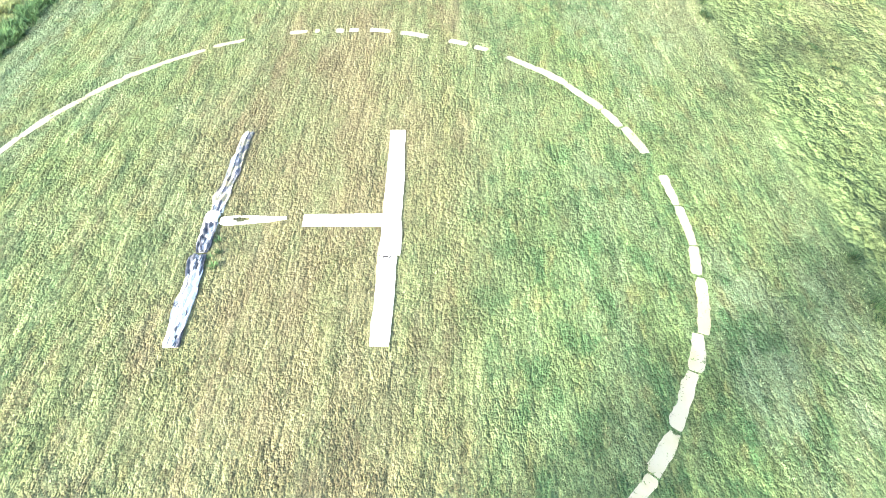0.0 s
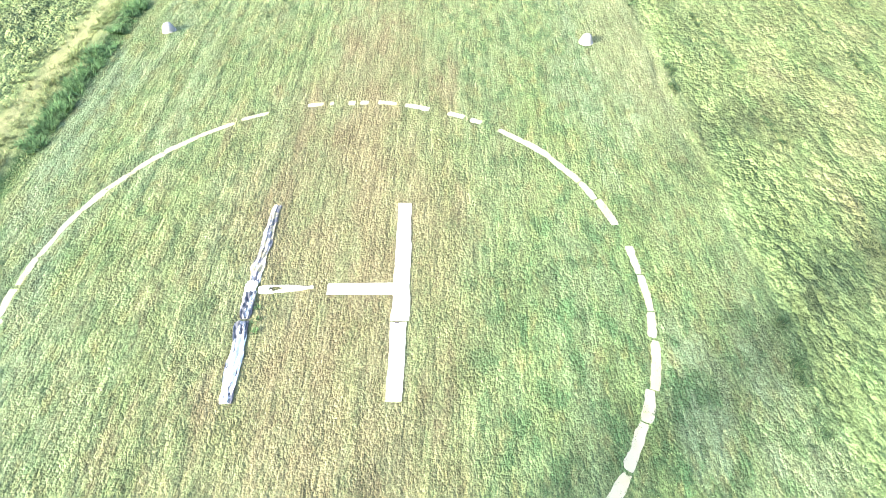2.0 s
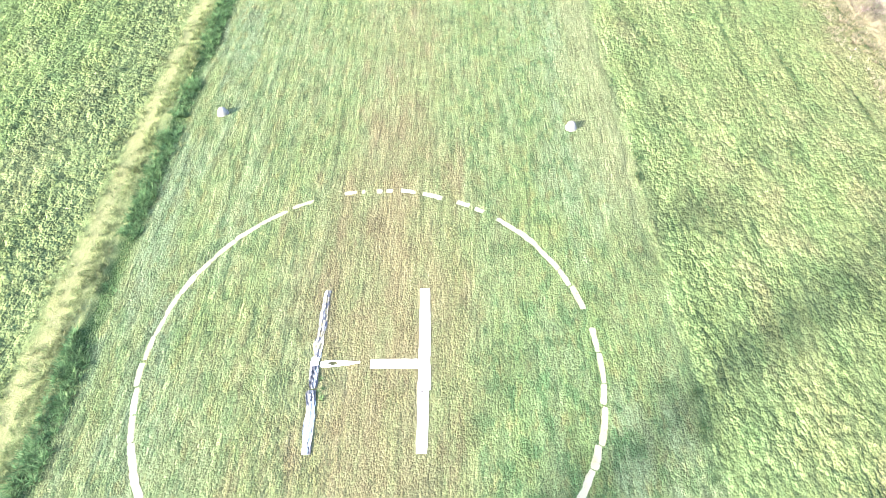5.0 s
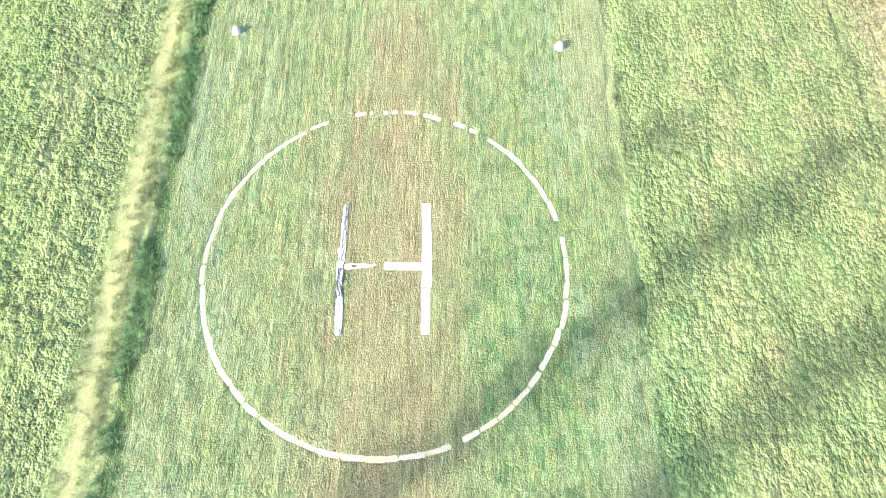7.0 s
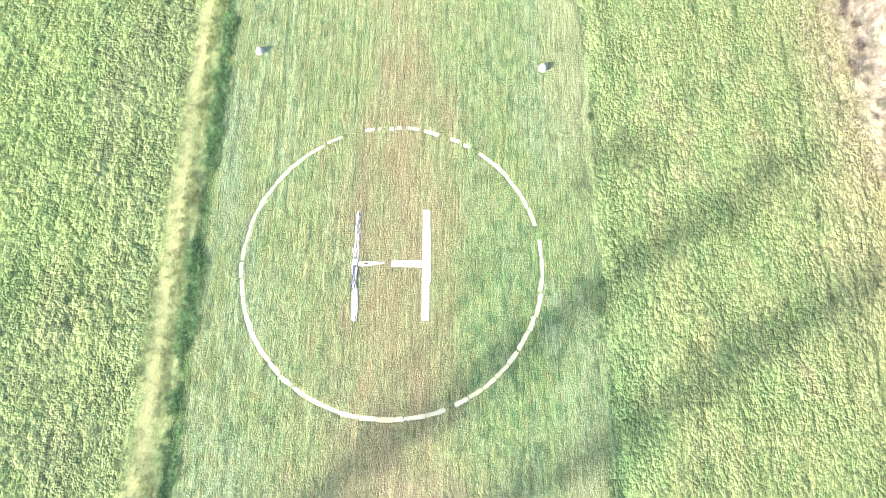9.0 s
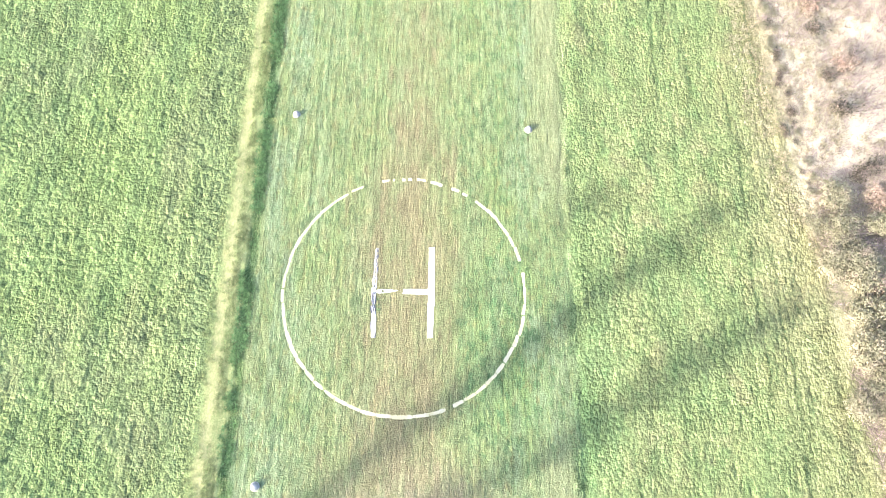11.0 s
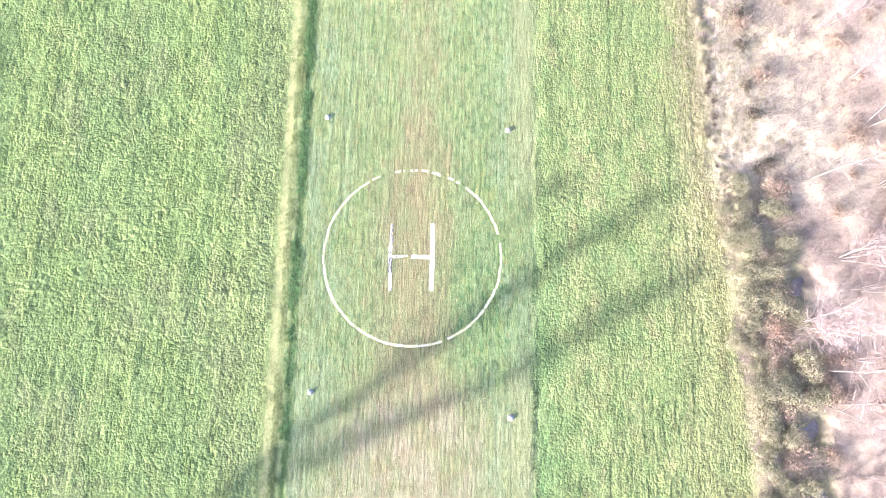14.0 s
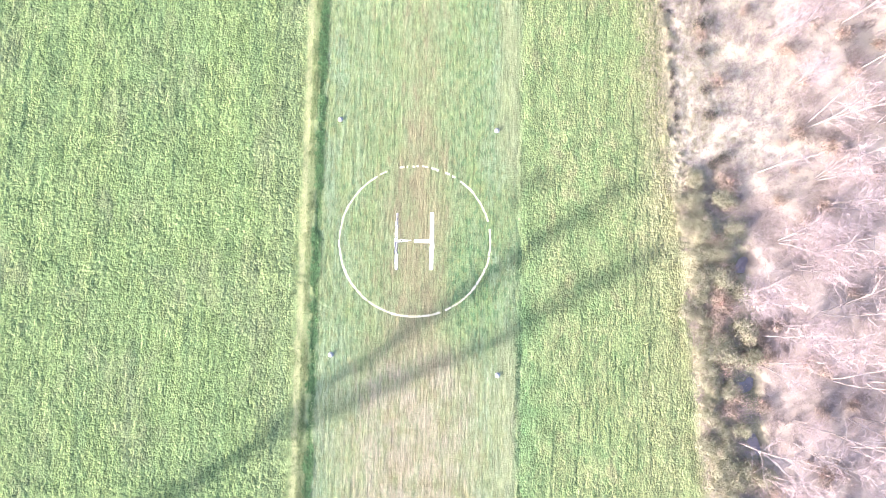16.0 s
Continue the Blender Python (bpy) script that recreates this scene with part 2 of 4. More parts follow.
def ground_material():
    n = Nodes("field_soil", 0.9)
    x = n.xyz.outputs[0]
    xw = n.math("ADD", x, n.math("MULTIPLY", n.math("SUBTRACT", n.noise(0.7, 4, 0.6), 0.5), 1.2))
    xb = n.math("ADD", xw, n.math("ADD", n.math("MULTIPLY", n.xyz.outputs[1], 0.006), -0.15))
    grain = n.noise(9.0, 5, 0.75, (1, 0.6, 1))
    fleck = n.noise(38.0, 3, 0.75, (1, 0.7, 1))
    n.bsdf.inputs["Specular IOR Level"].default_value = 0.05
    # noise darkens the colour: bare soil, and shade in gaps between clumps
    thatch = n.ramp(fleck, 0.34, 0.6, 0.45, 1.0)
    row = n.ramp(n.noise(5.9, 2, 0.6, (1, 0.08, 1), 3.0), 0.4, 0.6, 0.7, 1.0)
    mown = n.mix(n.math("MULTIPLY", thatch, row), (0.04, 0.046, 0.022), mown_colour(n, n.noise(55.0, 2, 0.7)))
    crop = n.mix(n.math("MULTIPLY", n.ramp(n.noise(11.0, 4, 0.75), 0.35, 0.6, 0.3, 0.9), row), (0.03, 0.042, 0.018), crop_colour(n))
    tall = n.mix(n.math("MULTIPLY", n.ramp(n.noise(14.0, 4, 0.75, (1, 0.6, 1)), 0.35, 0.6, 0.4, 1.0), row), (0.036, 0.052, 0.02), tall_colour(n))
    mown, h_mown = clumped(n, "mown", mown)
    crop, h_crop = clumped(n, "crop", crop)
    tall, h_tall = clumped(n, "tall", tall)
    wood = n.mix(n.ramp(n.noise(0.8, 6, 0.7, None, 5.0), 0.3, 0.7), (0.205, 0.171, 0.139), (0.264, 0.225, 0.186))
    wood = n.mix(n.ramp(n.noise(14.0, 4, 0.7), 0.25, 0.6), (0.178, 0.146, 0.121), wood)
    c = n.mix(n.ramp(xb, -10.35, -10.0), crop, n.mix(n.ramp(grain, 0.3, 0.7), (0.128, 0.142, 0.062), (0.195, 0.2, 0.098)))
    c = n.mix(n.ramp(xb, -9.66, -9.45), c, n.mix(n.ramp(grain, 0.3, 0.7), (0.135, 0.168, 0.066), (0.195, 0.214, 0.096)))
    # ditch floor, its dark colour also stands for the bank's shade
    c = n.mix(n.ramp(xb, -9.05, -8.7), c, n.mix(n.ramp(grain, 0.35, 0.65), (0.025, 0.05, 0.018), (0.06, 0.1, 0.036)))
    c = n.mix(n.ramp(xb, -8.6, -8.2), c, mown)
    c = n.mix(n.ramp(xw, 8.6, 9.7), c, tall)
    edge = n.math("ADD", xw, n.math("MULTIPLY", n.xyz.outputs[1], 0.07))
    band = n.math("MULTIPLY", n.ramp(edge, 28.6, 30.0, 1.0, 0.0), n.ramp(n.math("ADD", n.xyz.outputs[1], n.math("MULTIPLY", n.noise(0.4, 3, 0.6), 5.0)), 5.0, 10.0, 1.0, 0.0))
    mould = n.mix(n.ramp(n.noise(5.0, 5, 0.7), 0.35, 0.65), (0.13, 0.13, 0.075), (0.215, 0.208, 0.125))
    pale = n.math("MULTIPLY", n.ramp(n.math("ADD", n.xyz.outputs[1], n.math("MULTIPLY", n.noise(0.35, 4, 0.65, None, 51.0), 9.0)), 6.0, 14.0), n.ramp(n.math("ADD", edge, n.math("MULTIPLY", n.noise(0.3, 4, 0.65, None, 53.0), 8.0)), 34.0, 42.0, 0.9, 0.35))
    wood = n.mix(pale, wood, n.mix(n.ramp(n.noise(2.2, 5, 0.7, None, 57.0), 0.35, 0.65), (0.29, 0.262, 0.182), (0.36, 0.328, 0.238)))
    c = n.mix(n.ramp(edge, 22.6, 24.2), c, n.mix(n.math("MULTIPLY", band, 0.85), wood, mould))
    h = n.math("MULTIPLY", h_mown, n.math("MULTIPLY", n.ramp(x, -8.8, -8.5, 0.0, 0.04), n.ramp(xw, 8.9, 9.3, 1.0, 0.0)))
    h = n.math("ADD", h, n.math("MULTIPLY", h_tall, n.math("MULTIPLY", n.ramp(xw, 8.9, 9.4, 0.0, 0.085), n.ramp(edge, 22.6, 24.2, 1.0, 0.0))))
    h = n.math("ADD", h, n.math("MULTIPLY", h_crop, n.ramp(x, -10.6, -10.0, 0.115, 0.0)))
    h = n.math("ADD", h, n.math("MULTIPLY", n.noise(22.0, 5, 0.75), 0.025))
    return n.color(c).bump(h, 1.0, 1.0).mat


def cloth_material(name, base, rough, spec=0.4):
    n = Nodes(name, rough)
    dirt = n.ramp(n.noise(2.6, 6, 0.7, None, 9.0), 0.5, 0.8, 0.0, 0.4)
    c = n.mix(dirt, base, tuple(v * 0.62 * k for v, k in zip(base, (1.0, 0.94, 0.8))))
    c = n.mix(n.ramp(n.noise(40.0, 3, 0.7), 0.62, 0.75, 0.0, 0.25), c, (0.3, 0.28, 0.2))
    n.bsdf.inputs["Specular IOR Level"].default_value = spec
    return n.color(c).bump(n.noise(120.0, 3, 0.6), 0.2, 0.003).mat


def bark_material(name, a, b):
    n = Nodes(name, 0.8)
    c = n.mix(n.ramp(n.noise(3.0, 5, 0.7, (1, 1, 0.35)), 0.35, 0.65), a, b)
    c = n.mix(n.ramp(n.noise(16.0, 4, 0.7, (1, 1, 3.0)), 0.6, 0.72, 0.0, 0.6), c, tuple(v * 0.4 for v in a))
    return n.color(c).bump(n.noise(30.0, 4, 0.7), 0.4, 0.01).mat


def leaf_material(name, a, b, c3):
    n = Nodes(name, 0.6)
    c = n.mix(n.island(), a, b)
    c = n.mix(n.ramp(n.noise(1.3, 4, 0.6), 0.5, 0.72), c, c3)
    return n.color(c).leafy(0.3).mat


M_GROUND = ground_material()
M_GRASS = {k: grass_material(k + "_blades", k) for k in ("mown", "tall", "crop", "ditch", "furrow", "bank", "dead", "dry")}
M_BOARD = cloth_material("white_sheet", (0.82, 0.82, 0.8), 0.55)


def film_material(name, stain, much):
    n = Nodes(name, 0.5)
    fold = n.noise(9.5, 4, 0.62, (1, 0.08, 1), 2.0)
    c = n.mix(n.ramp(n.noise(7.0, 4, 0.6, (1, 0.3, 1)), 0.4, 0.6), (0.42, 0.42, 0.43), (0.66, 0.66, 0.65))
    # two sizes of dark streak paint the folds' shade and sky tint
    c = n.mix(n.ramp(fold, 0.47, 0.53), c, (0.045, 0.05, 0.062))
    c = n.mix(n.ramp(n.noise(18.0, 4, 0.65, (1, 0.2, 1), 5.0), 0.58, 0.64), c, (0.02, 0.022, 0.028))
    c = n.mix(n.ramp(n.noise(6.0, 5, 0.7, (1, 0.6, 1), 8.0), 0.62 - much, 0.7 - much), c, stain)
    return n.color(c).bump(fold, 0.6, 0.03).mat


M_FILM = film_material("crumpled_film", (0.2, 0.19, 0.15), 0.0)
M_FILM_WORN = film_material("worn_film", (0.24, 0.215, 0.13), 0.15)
under = Nodes("dark_underside", 0.6)
under.color(under.mix(under.ramp(under.noise(30.0, 3, 0.6), 0.4, 0.6), (0.006, 0.006, 0.007), (0.022, 0.022, 0.024)))
M_UNDER = under.mat
slab = Nodes("ring_sheet", 0.85)
slab_c = slab.mix(slab.ramp(slab.noise(1.1, 4, 0.6, None, 4.0), 0.4, 0.6), (0.25, 0.242, 0.145), (0.28, 0.274, 0.2))
slab_c = slab.mix(slab.ramp(slab.noise(9.0, 5, 0.7, None, 6.0), 0.55, 0.72, 0.0, 0.45), slab_c, (0.22, 0.235, 0.13))
slab.color(slab_c).bump(slab.noise(40.0, 4, 0.6), 0.3, 0.008)
M_SLAB = slab.mat
M_MARKER = cloth_material("marker_paint", (0.21, 0.21, 0.2), 0.6)
M_BARK = bark_material("pale_bark", (0.129, 0.112, 0.104), (0.205, 0.18, 0.171))
M_TWIG = bark_material("grey_twigs", (0.155, 0.119, 0.115), (0.256, 0.203, 0.195))
M_STEM = bark_material("brown_stems", (0.124, 0.0961, 0.0822), (0.248, 0.198, 0.171))
M_LEAF = leaf_material("shrub_leaves", (0.19, 0.194, 0.118), (0.28, 0.274, 0.186), (0.29, 0.25, 0.19))
M_LEAF_DARK = leaf_material("dark_hedge_leaves", (0.0465, 0.0481, 0.031), (0.101, 0.093, 0.062), (0.0853, 0.0651, 0.0465))
M_LEAF_DRY = leaf_material("dry_leaves", (0.186, 0.147, 0.109), (0.372, 0.295, 0.225), (0.295, 0.171, 0.139))

# ---- shape helpers ----
rng = np.random.default_rng(7)


def mesh_object(name, verts, faces, material, parent=None, label="", smooth=False):
    me = bpy.data.meshes.new(name)
    me.from_pydata([tuple(v) for v in verts], [], faces)
    me.materials.append(material)
    if smooth:
        me.shade_smooth()
    ob = new(name, me)
    if parent is not None:
        ob.parent = parent
    return tagged(ob, label)


def quick_mesh(name, verts, corners, material, size=3):
    """A mesh of many loose triangles or quads from arrays."""
    me = bpy.data.meshes.new(name)
    count = len(corners) // size
    me.vertices.add(len(verts)), me.loops.add(len(corners)), me.polygons.add(count)
    me.vertices.foreach_set("co", np.asarray(verts, np.float32).ravel())
    me.loops.foreach_set("vertex_index", np.asarray(corners, np.int32))
    me.polygons.foreach_set("loop_start", np.arange(0, len(corners), size, dtype=np.int32))
    me.polygons.foreach_set("loop_total", np.full(count, size, np.int32))
    me.update(calc_edges=True)
    me.materials.append(material)
    return me


def wave(x, y, f, seed, octaves=3):
    """Smooth wandering noise between about -1 and 1; f: waves a metre times 6.28."""
    x, y = np.broadcast_arrays(np.asarray(x, float), np.asarray(y, float))
    table = np.random.default_rng(seed).uniform(-1, 1, (64, 64))
    out, size, f = 0.0, 1.0, f / 3.14
    for k in range(octaves):
        u, v = x * f * 0.93 + y * f * 0.36 + 7.3 * k + seed, y * f * 0.93 - x * f * 0.36 + 3.1 * k
        iu, iv = np.floor(u).astype(int), np.floor(v).astype(int)
        a, b = u - iu, v - iv
        a, b = a * a * (3 - 2 * a), b * b * (3 - 2 * b)
        p = lambda m, n: table[(iu + m) % 64, (iv + n) % 64]
        out = out + size * (p(0, 0) * (1 - a) * (1 - b) + p(1, 0) * a * (1 - b) + p(0, 1) * (1 - a) * b + p(1, 1) * a * b)
        size, f = size * 0.55, f * 2.1
    return out * 1.1


def step(v, lo, hi):
    u = np.clip((v - lo) / (hi - lo), 0, 1)
    return u * u * (3 - 2 * u)


def clumps(x, y, cx, cy, seed, drop=0.15):
    """Rounded tussocks side by side, cx by cy metres each, 0 in the gaps to about 1 on top."""
    g = np.random.default_rng(seed)
    px, py, tall = g.uniform(0.1, 0.9, (128, 128)), g.uniform(0.1, 0.9, (128, 128)), g.uniform(0.45, 1.0, (128, 128))
    tall[g.random((128, 128)) < drop] = 0.12
    u, v = x / cx, y / cy
    iu, iv = np.floor(u).astype(int), np.floor(v).astype(int)
    best = np.zeros(np.shape(u))
    for i in (-1, 0, 1):
        for j in (-1, 0, 1):
            a, b = (iu + i) % 128, (iv + j) % 128
            d = (u - iu - i - px[a, b]) ** 2 + (v - iv - j - py[a, b]) ** 2
            best = np.maximum(best, tall[a, b] * np.sqrt(np.maximum(0, 1 - d / 0.6)))
    return best


TRACKS = ((16.9, -24, -8), (17.6, -24, -9), (18.3, -23, -10), (15.7, -26, -11), (14.9, -25, -12), (14.2, -27, -14), (12.1, -27, -8), (11.2, 4, 28), (15.2, 8, 28), (17.1, 10, 28), (19.2, -27, 12), (20.4, -27, 6), (21.3, -6, 28))


def track_x(at, y):
    return at + 0.25 * wave(0 * y, y, 0.5, 72) + 0.12 * wave(0 * y, y, 1.6, 76 + int(at))


# the landing mark
RING_R, RING_C = 6.62, (0.05, 0.0)
BARS = [  # name of the state, start, end, width
    ("flat", (1.51, 2.51), (1.545, -0.81), 0.29),
    ("flat", (1.545, -0.85), (1.55, -2.53), 0.30),
    ("flat", (0.0, -0.025), (1.40, -0.02), 0.27),
    ("torn", (-1.44, -0.05), (-0.31, 0.03), 0.20),
    ("worn film", (-1.54, 2.42), (-1.58, 0.14), 0.23),
    ("knot", (-1.60, 0.16), (-1.59, -0.12), 0.22),
    ("film", (-1.6, -0.1), (-1.57, -0.78), 0.25),
    ("film", (-1.56, -0.84), (-1.49, -2.58), 0.3),
]
# start and end angle of each piece of the circle, degrees
RING = [(10.1, 3.4), (3.0, -4.8), (-5.2, -10.3), (-10.9, -20.0), (-20.4, -25.9), (-26.3, -34.3), (-34.9, -40.5), (-40.9, -47.2), (-47.6, -53.4),
        (-53.8, -59.5), (-59.8, -65.2), (-68.6, -76.0), (-76.2, -83.7), (-83.9, -93.1), (-93.3, -100.2), (-100.4, -107.2), (-107.5, -113.8),
        (-114.0, -120.3), (-120.5, -126.4), (-126.8, -132.4), (-132.9, -139.2), (-139.5, -146.0), (-146.3, -152.9), (-153.1, -159.4),
        (-159.7, -166.2), (-166.4, -173.0), (-173.2, -180.0), (-180.2, -187.0), (-187.2, -193.2), (-193.4, -200.1), (-200.3, -206.8),
        (-207.0, -213.8), (-214.0, -221.3), (-221.5, -229.6), (-229.9, -238.8), (-240.4, -247.3), (-256.8, -260.6), (-262.2, -263.1),
        (-266.8, -268.4), (-269.8, -271.7), (-274.2, -278.8), (-281.0, -287.6), (-292.2, -296.4), (-298.3, -301.3), (-305.6, -312.6),
        (-312.8, -320.5), (-320.8, -325.4), (-325.6, -330.3), (-330.6, -336.3), (-336.6, -344.0)]


def under_mark(x, y):
    """How far a place lies outside the laid strips, negative under them."""
    d = np.full(len(x), 9.0)
    for state, a, b, width in BARS:
        ax, ay, bx, by = *a, *b
        L = math.dist(a, b)
        ux, uy = (bx - ax) / L, (by - ay) / L
        s, l = (x - ax) * ux + (y - ay) * uy, np.abs(-(x - ax) * uy + (y - ay) * ux)
        d = np.minimum(d, np.maximum(l - width / 2, np.maximum(-s, s - L)))
    r = np.abs(np.hypot(x - RING_C[0], y - RING_C[1]) - RING_R)
    th = np.degrees(np.arctan2(y - RING_C[1], x - RING_C[0]))
    on = np.zeros(len(x), bool)
    for a, b in RING:
        on |= ((a - th) % 360) < (a - b)
    return np.minimum(d, np.where(on, r - 0.10, 9.0))


def raise_relief(x, y):
    """The tussocks and rows of the grass and the crop."""
    x, y = np.broadcast_arrays(np.asarray(x, float), np.asarray(y, float))
    wx, wy = x + 0.05 * wave(x, y, 2.5, 21, 2), y + 0.08 * wave(x, y, 2.0, 22, 2)
    z = np.zeros(x.shape)
    m = (x > -8.9) & (x < 9.6)
    a, b = wx[m], wy[m]
    rows = wave(x[m] * 3.2, y[m] * 0.14, 3.6, 23, 2)
    worn_by = np.exp(-((x[m] - 0.4) / 2.6) ** 2)
    bare = 0.5 + 0.5 * step(wave(x[m], y[m] * 0.6, 1.3, 24), -0.5, 0.4)
    z[m] = (1 - 0.45 * worn_by) * bare * (0.042 * clumps(a, b, 0.14, 0.18, 25) + 0.022 * clumps(a, b, 0.33, 0.47, 26, 0.3)) + (0.006 + 0.008 * step(-x[m], 0.5, 3)) * rows
    m = (np.abs(x) < 7.2) & (np.abs(y) < 7.2)
    z[m] *= 0.1 + 0.9 * step(under_mark(x[m], y[m]), -0.05, 0.09)      # pressed flat under the sheets
    m = (x >= 9.3) & (x < 26)
    a, b = wx[m], wy[m]
    rows = wave(x[m] * 2.2, y[m] * 0.16, 2.2, 27, 2) * (0.6 + 0.4 * step(y[m], 0, 6))
    t = 0.075 * clumps(a, b, 0.22, 0.28, 28, 0.3) * (0.75 + 0.35 * wave(x[m], y[m] * 0.5, 1.1, 29)) + 0.03 * clumps(a, b, 0.14, 0.17, 30) + 0.02 * rows
    for at, y0, y1 in TRACKS:
        on = step(y[m], y0 - 0.5, y0 + 0.5) * (1 - step(y[m], y1 - 0.5, y1 + 0.5)) * step(wave(x[m], y[m], 1.5, 73), -0.2, 0.4)
        t = t - 0.05 * on * np.exp(-(((x[m] - track_x(at, y[m])) / 0.075) ** 2))
    z[m] = t * step(x[m] + 0.45 * wave(x[m], y[m], 1.1, 34), 9.35, 10.1)
    m = x < -10
    rows = wave(x[m] * 2.4, y[m] * 0.2, 2.6, 31, 2)
    z[m] = (0.13 * clumps(wx[m], wy[m], 0.24, 0.28, 32, 0.25) * (0.85 + 0.25 * wave(x[m], y[m], 1.5, 33)) + 0.03 * rows) * (1 - step(x[m], -11.0, -10.0))
    return z


MAP_X, MAP_Y, MAP_STEP = -41.5, -32.0, 0.05
RELIEF = raise_relief(*np.meshgrid(np.arange(MAP_X, 27.0, MAP_STEP), np.arange(MAP_Y, 33.0, MAP_STEP))).astype(np.float32)
RELIEF[0] = RELIEF[-1] = RELIEF[:, 0] = RELIEF[:, -1] = 0


def relief(x, y):
    """The height map of the tussocks between its points, level outside it."""
    rows, cols = RELIEF.shape
    u, v = np.clip((x - MAP_X) / MAP_STEP, 0, cols - 1.001), np.clip((y - MAP_Y) / MAP_STEP, 0, rows - 1.001)
    i, j = u.astype(int), v.astype(int)
    a, b = u - i, v - j
    return (RELIEF[j, i] * (1 - a) + RELIEF[j, i + 1] * a) * (1 - b) + (RELIEF[j + 1, i] * (1 - a) + RELIEF[j + 1, i + 1] * a) * b


def hedge_x(y):
    return 23.1 - 0.07 * y


def land(x, y):
    """The lie of the land: a raised crop field, a bank and ditch, a level mown strip, rougher grass, a creek under the trees."""
    x, y = np.asarray(x, float), np.asarray(y, float)
    bank = -9.1 - 0.006 * y + 0.24 * wave(0 * x, y, 1.1, 3) + 0.1 * wave(x, y, 3.3, 4)
    rough = 0.15 + 0.42 * np.maximum(step(y, 3, 9), step(wave(0 * x, y, 1.5, 18), -0.3, 0.5))
    z = rough * (0.09 + 0.06 * wave(x, y, 1.6, 14)) * (1 - step(x, bank + 0.12, bank + 0.62 + 0.25 * wave(0 * x, y, 2.0, 15))) - 0.04 * (1 - step(x, -11.2, -9.8))
    z = z - 0.03 * np.exp(-(((x + 8.6) / 0.4) ** 2))
    z = z + 0.012 * wave(x, y, 0.6, 5)
    edge = 9.15 + 0.35 * wave(x, y, 0.9, 6)
    z = z + (0.035 * step(x, edge, edge + 0.5) - 0.035 * np.exp(-(((x - edge) / 0.16) ** 2)) * (0.6 + 0.5 * wave(x, y, 1.2, 8)))
    rough = step(x, 9.2, 10.0) * (1 - step(x, 24, 26))
    z = z + rough * (0.03 * wave(x, y, 1.6, 10, 2) + 0.015 * wave(x, y * 0.1, 5.0, 14, 2)) + 0.03 * wave(x, y, 2.0, 16, 2) * (1 - step(x, -11, -10))
    cx = x - hedge_x(y) - 5.2 - 0.5 * wave(0 * x, y, 0.35, 12)
    z = z + step(x, 22, 25) * 0.12 * wave(x, y, 0.9, 13)
    py, px = y + 0.7 * wave(x, y, 1.3, 19), cx + 0.45 * wave(x, y, 1.7, 20)
    pools = np.exp(-(((py + 1.8) / 1.3) ** 2)) + np.exp(-(((py + 12.2) / 0.9) ** 2)) + np.exp(-(((py + 16.6) / 1.6) ** 2))
    z = z - 1.45 * np.exp(-((px / 1.0) ** 2)) * pools
    return z


def height(x, y):
    x, y = np.asarray(x, float), np.asarray(y, float)
    return land(x, y) + relief(x, y)


# ---- the ground ----
def build_ground():
    out = np.array([4, 12, 30, 70, 160, 400, 900, 2400])
    xs = np.concatenate([-41 - out[::-1], np.arange(-41, -10, 0.115), np.arange(-10, -8.5, 0.07), np.arange(-8.5, 10, 0.06), np.arange(10, 24, 0.09), np.arange(24, 32, 0.2), np.arange(32, 54, 0.4), 54 + out])
    ys = np.concatenate([-30 - out[::-1], np.arange(-30, -8, 0.12), np.arange(-8, 9, 0.065), np.arange(9, 31, 0.12), 31 + out])
    gx, gy = np.meshgrid(xs, ys)
    verts = np.stack([gx, gy, height(gx, gy)], -1).reshape(-1, 3)
    w = len(xs)
    i = (np.arange(len(ys) - 1)[:, None] * w + np.arange(w - 1)[None]).ravel()
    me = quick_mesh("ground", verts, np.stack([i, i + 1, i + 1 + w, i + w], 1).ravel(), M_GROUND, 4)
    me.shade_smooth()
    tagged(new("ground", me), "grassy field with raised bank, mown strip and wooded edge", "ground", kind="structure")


build_ground()

water = Nodes("creek_water", 0.3)
water.color(water.mix(water.ramp(water.noise(1.5, 4, 0.6), 0.4, 0.6), (0.12, 0.105, 0.105), (0.17, 0.15, 0.15))).bump(water.noise(3.0, 3, 0.5), 0.08, 0.02)
ys = np.linspace(-70, 6, 41)
cx = hedge_x(ys) + 5.2 + 0.5 * wave(0 * ys, ys, 0.35, 12)
wv = [(x + d, y, -0.95) for x, y in zip(cx, ys) for d in (-1.3, 1.3)]
tagged(mesh_object("water", wv, [(2 * k, 2 * k + 1, 2 * k + 3, 2 * k + 2) for k in range(40)], water.mat), "still dark creek water under the shrubs", "water", kind="structure")

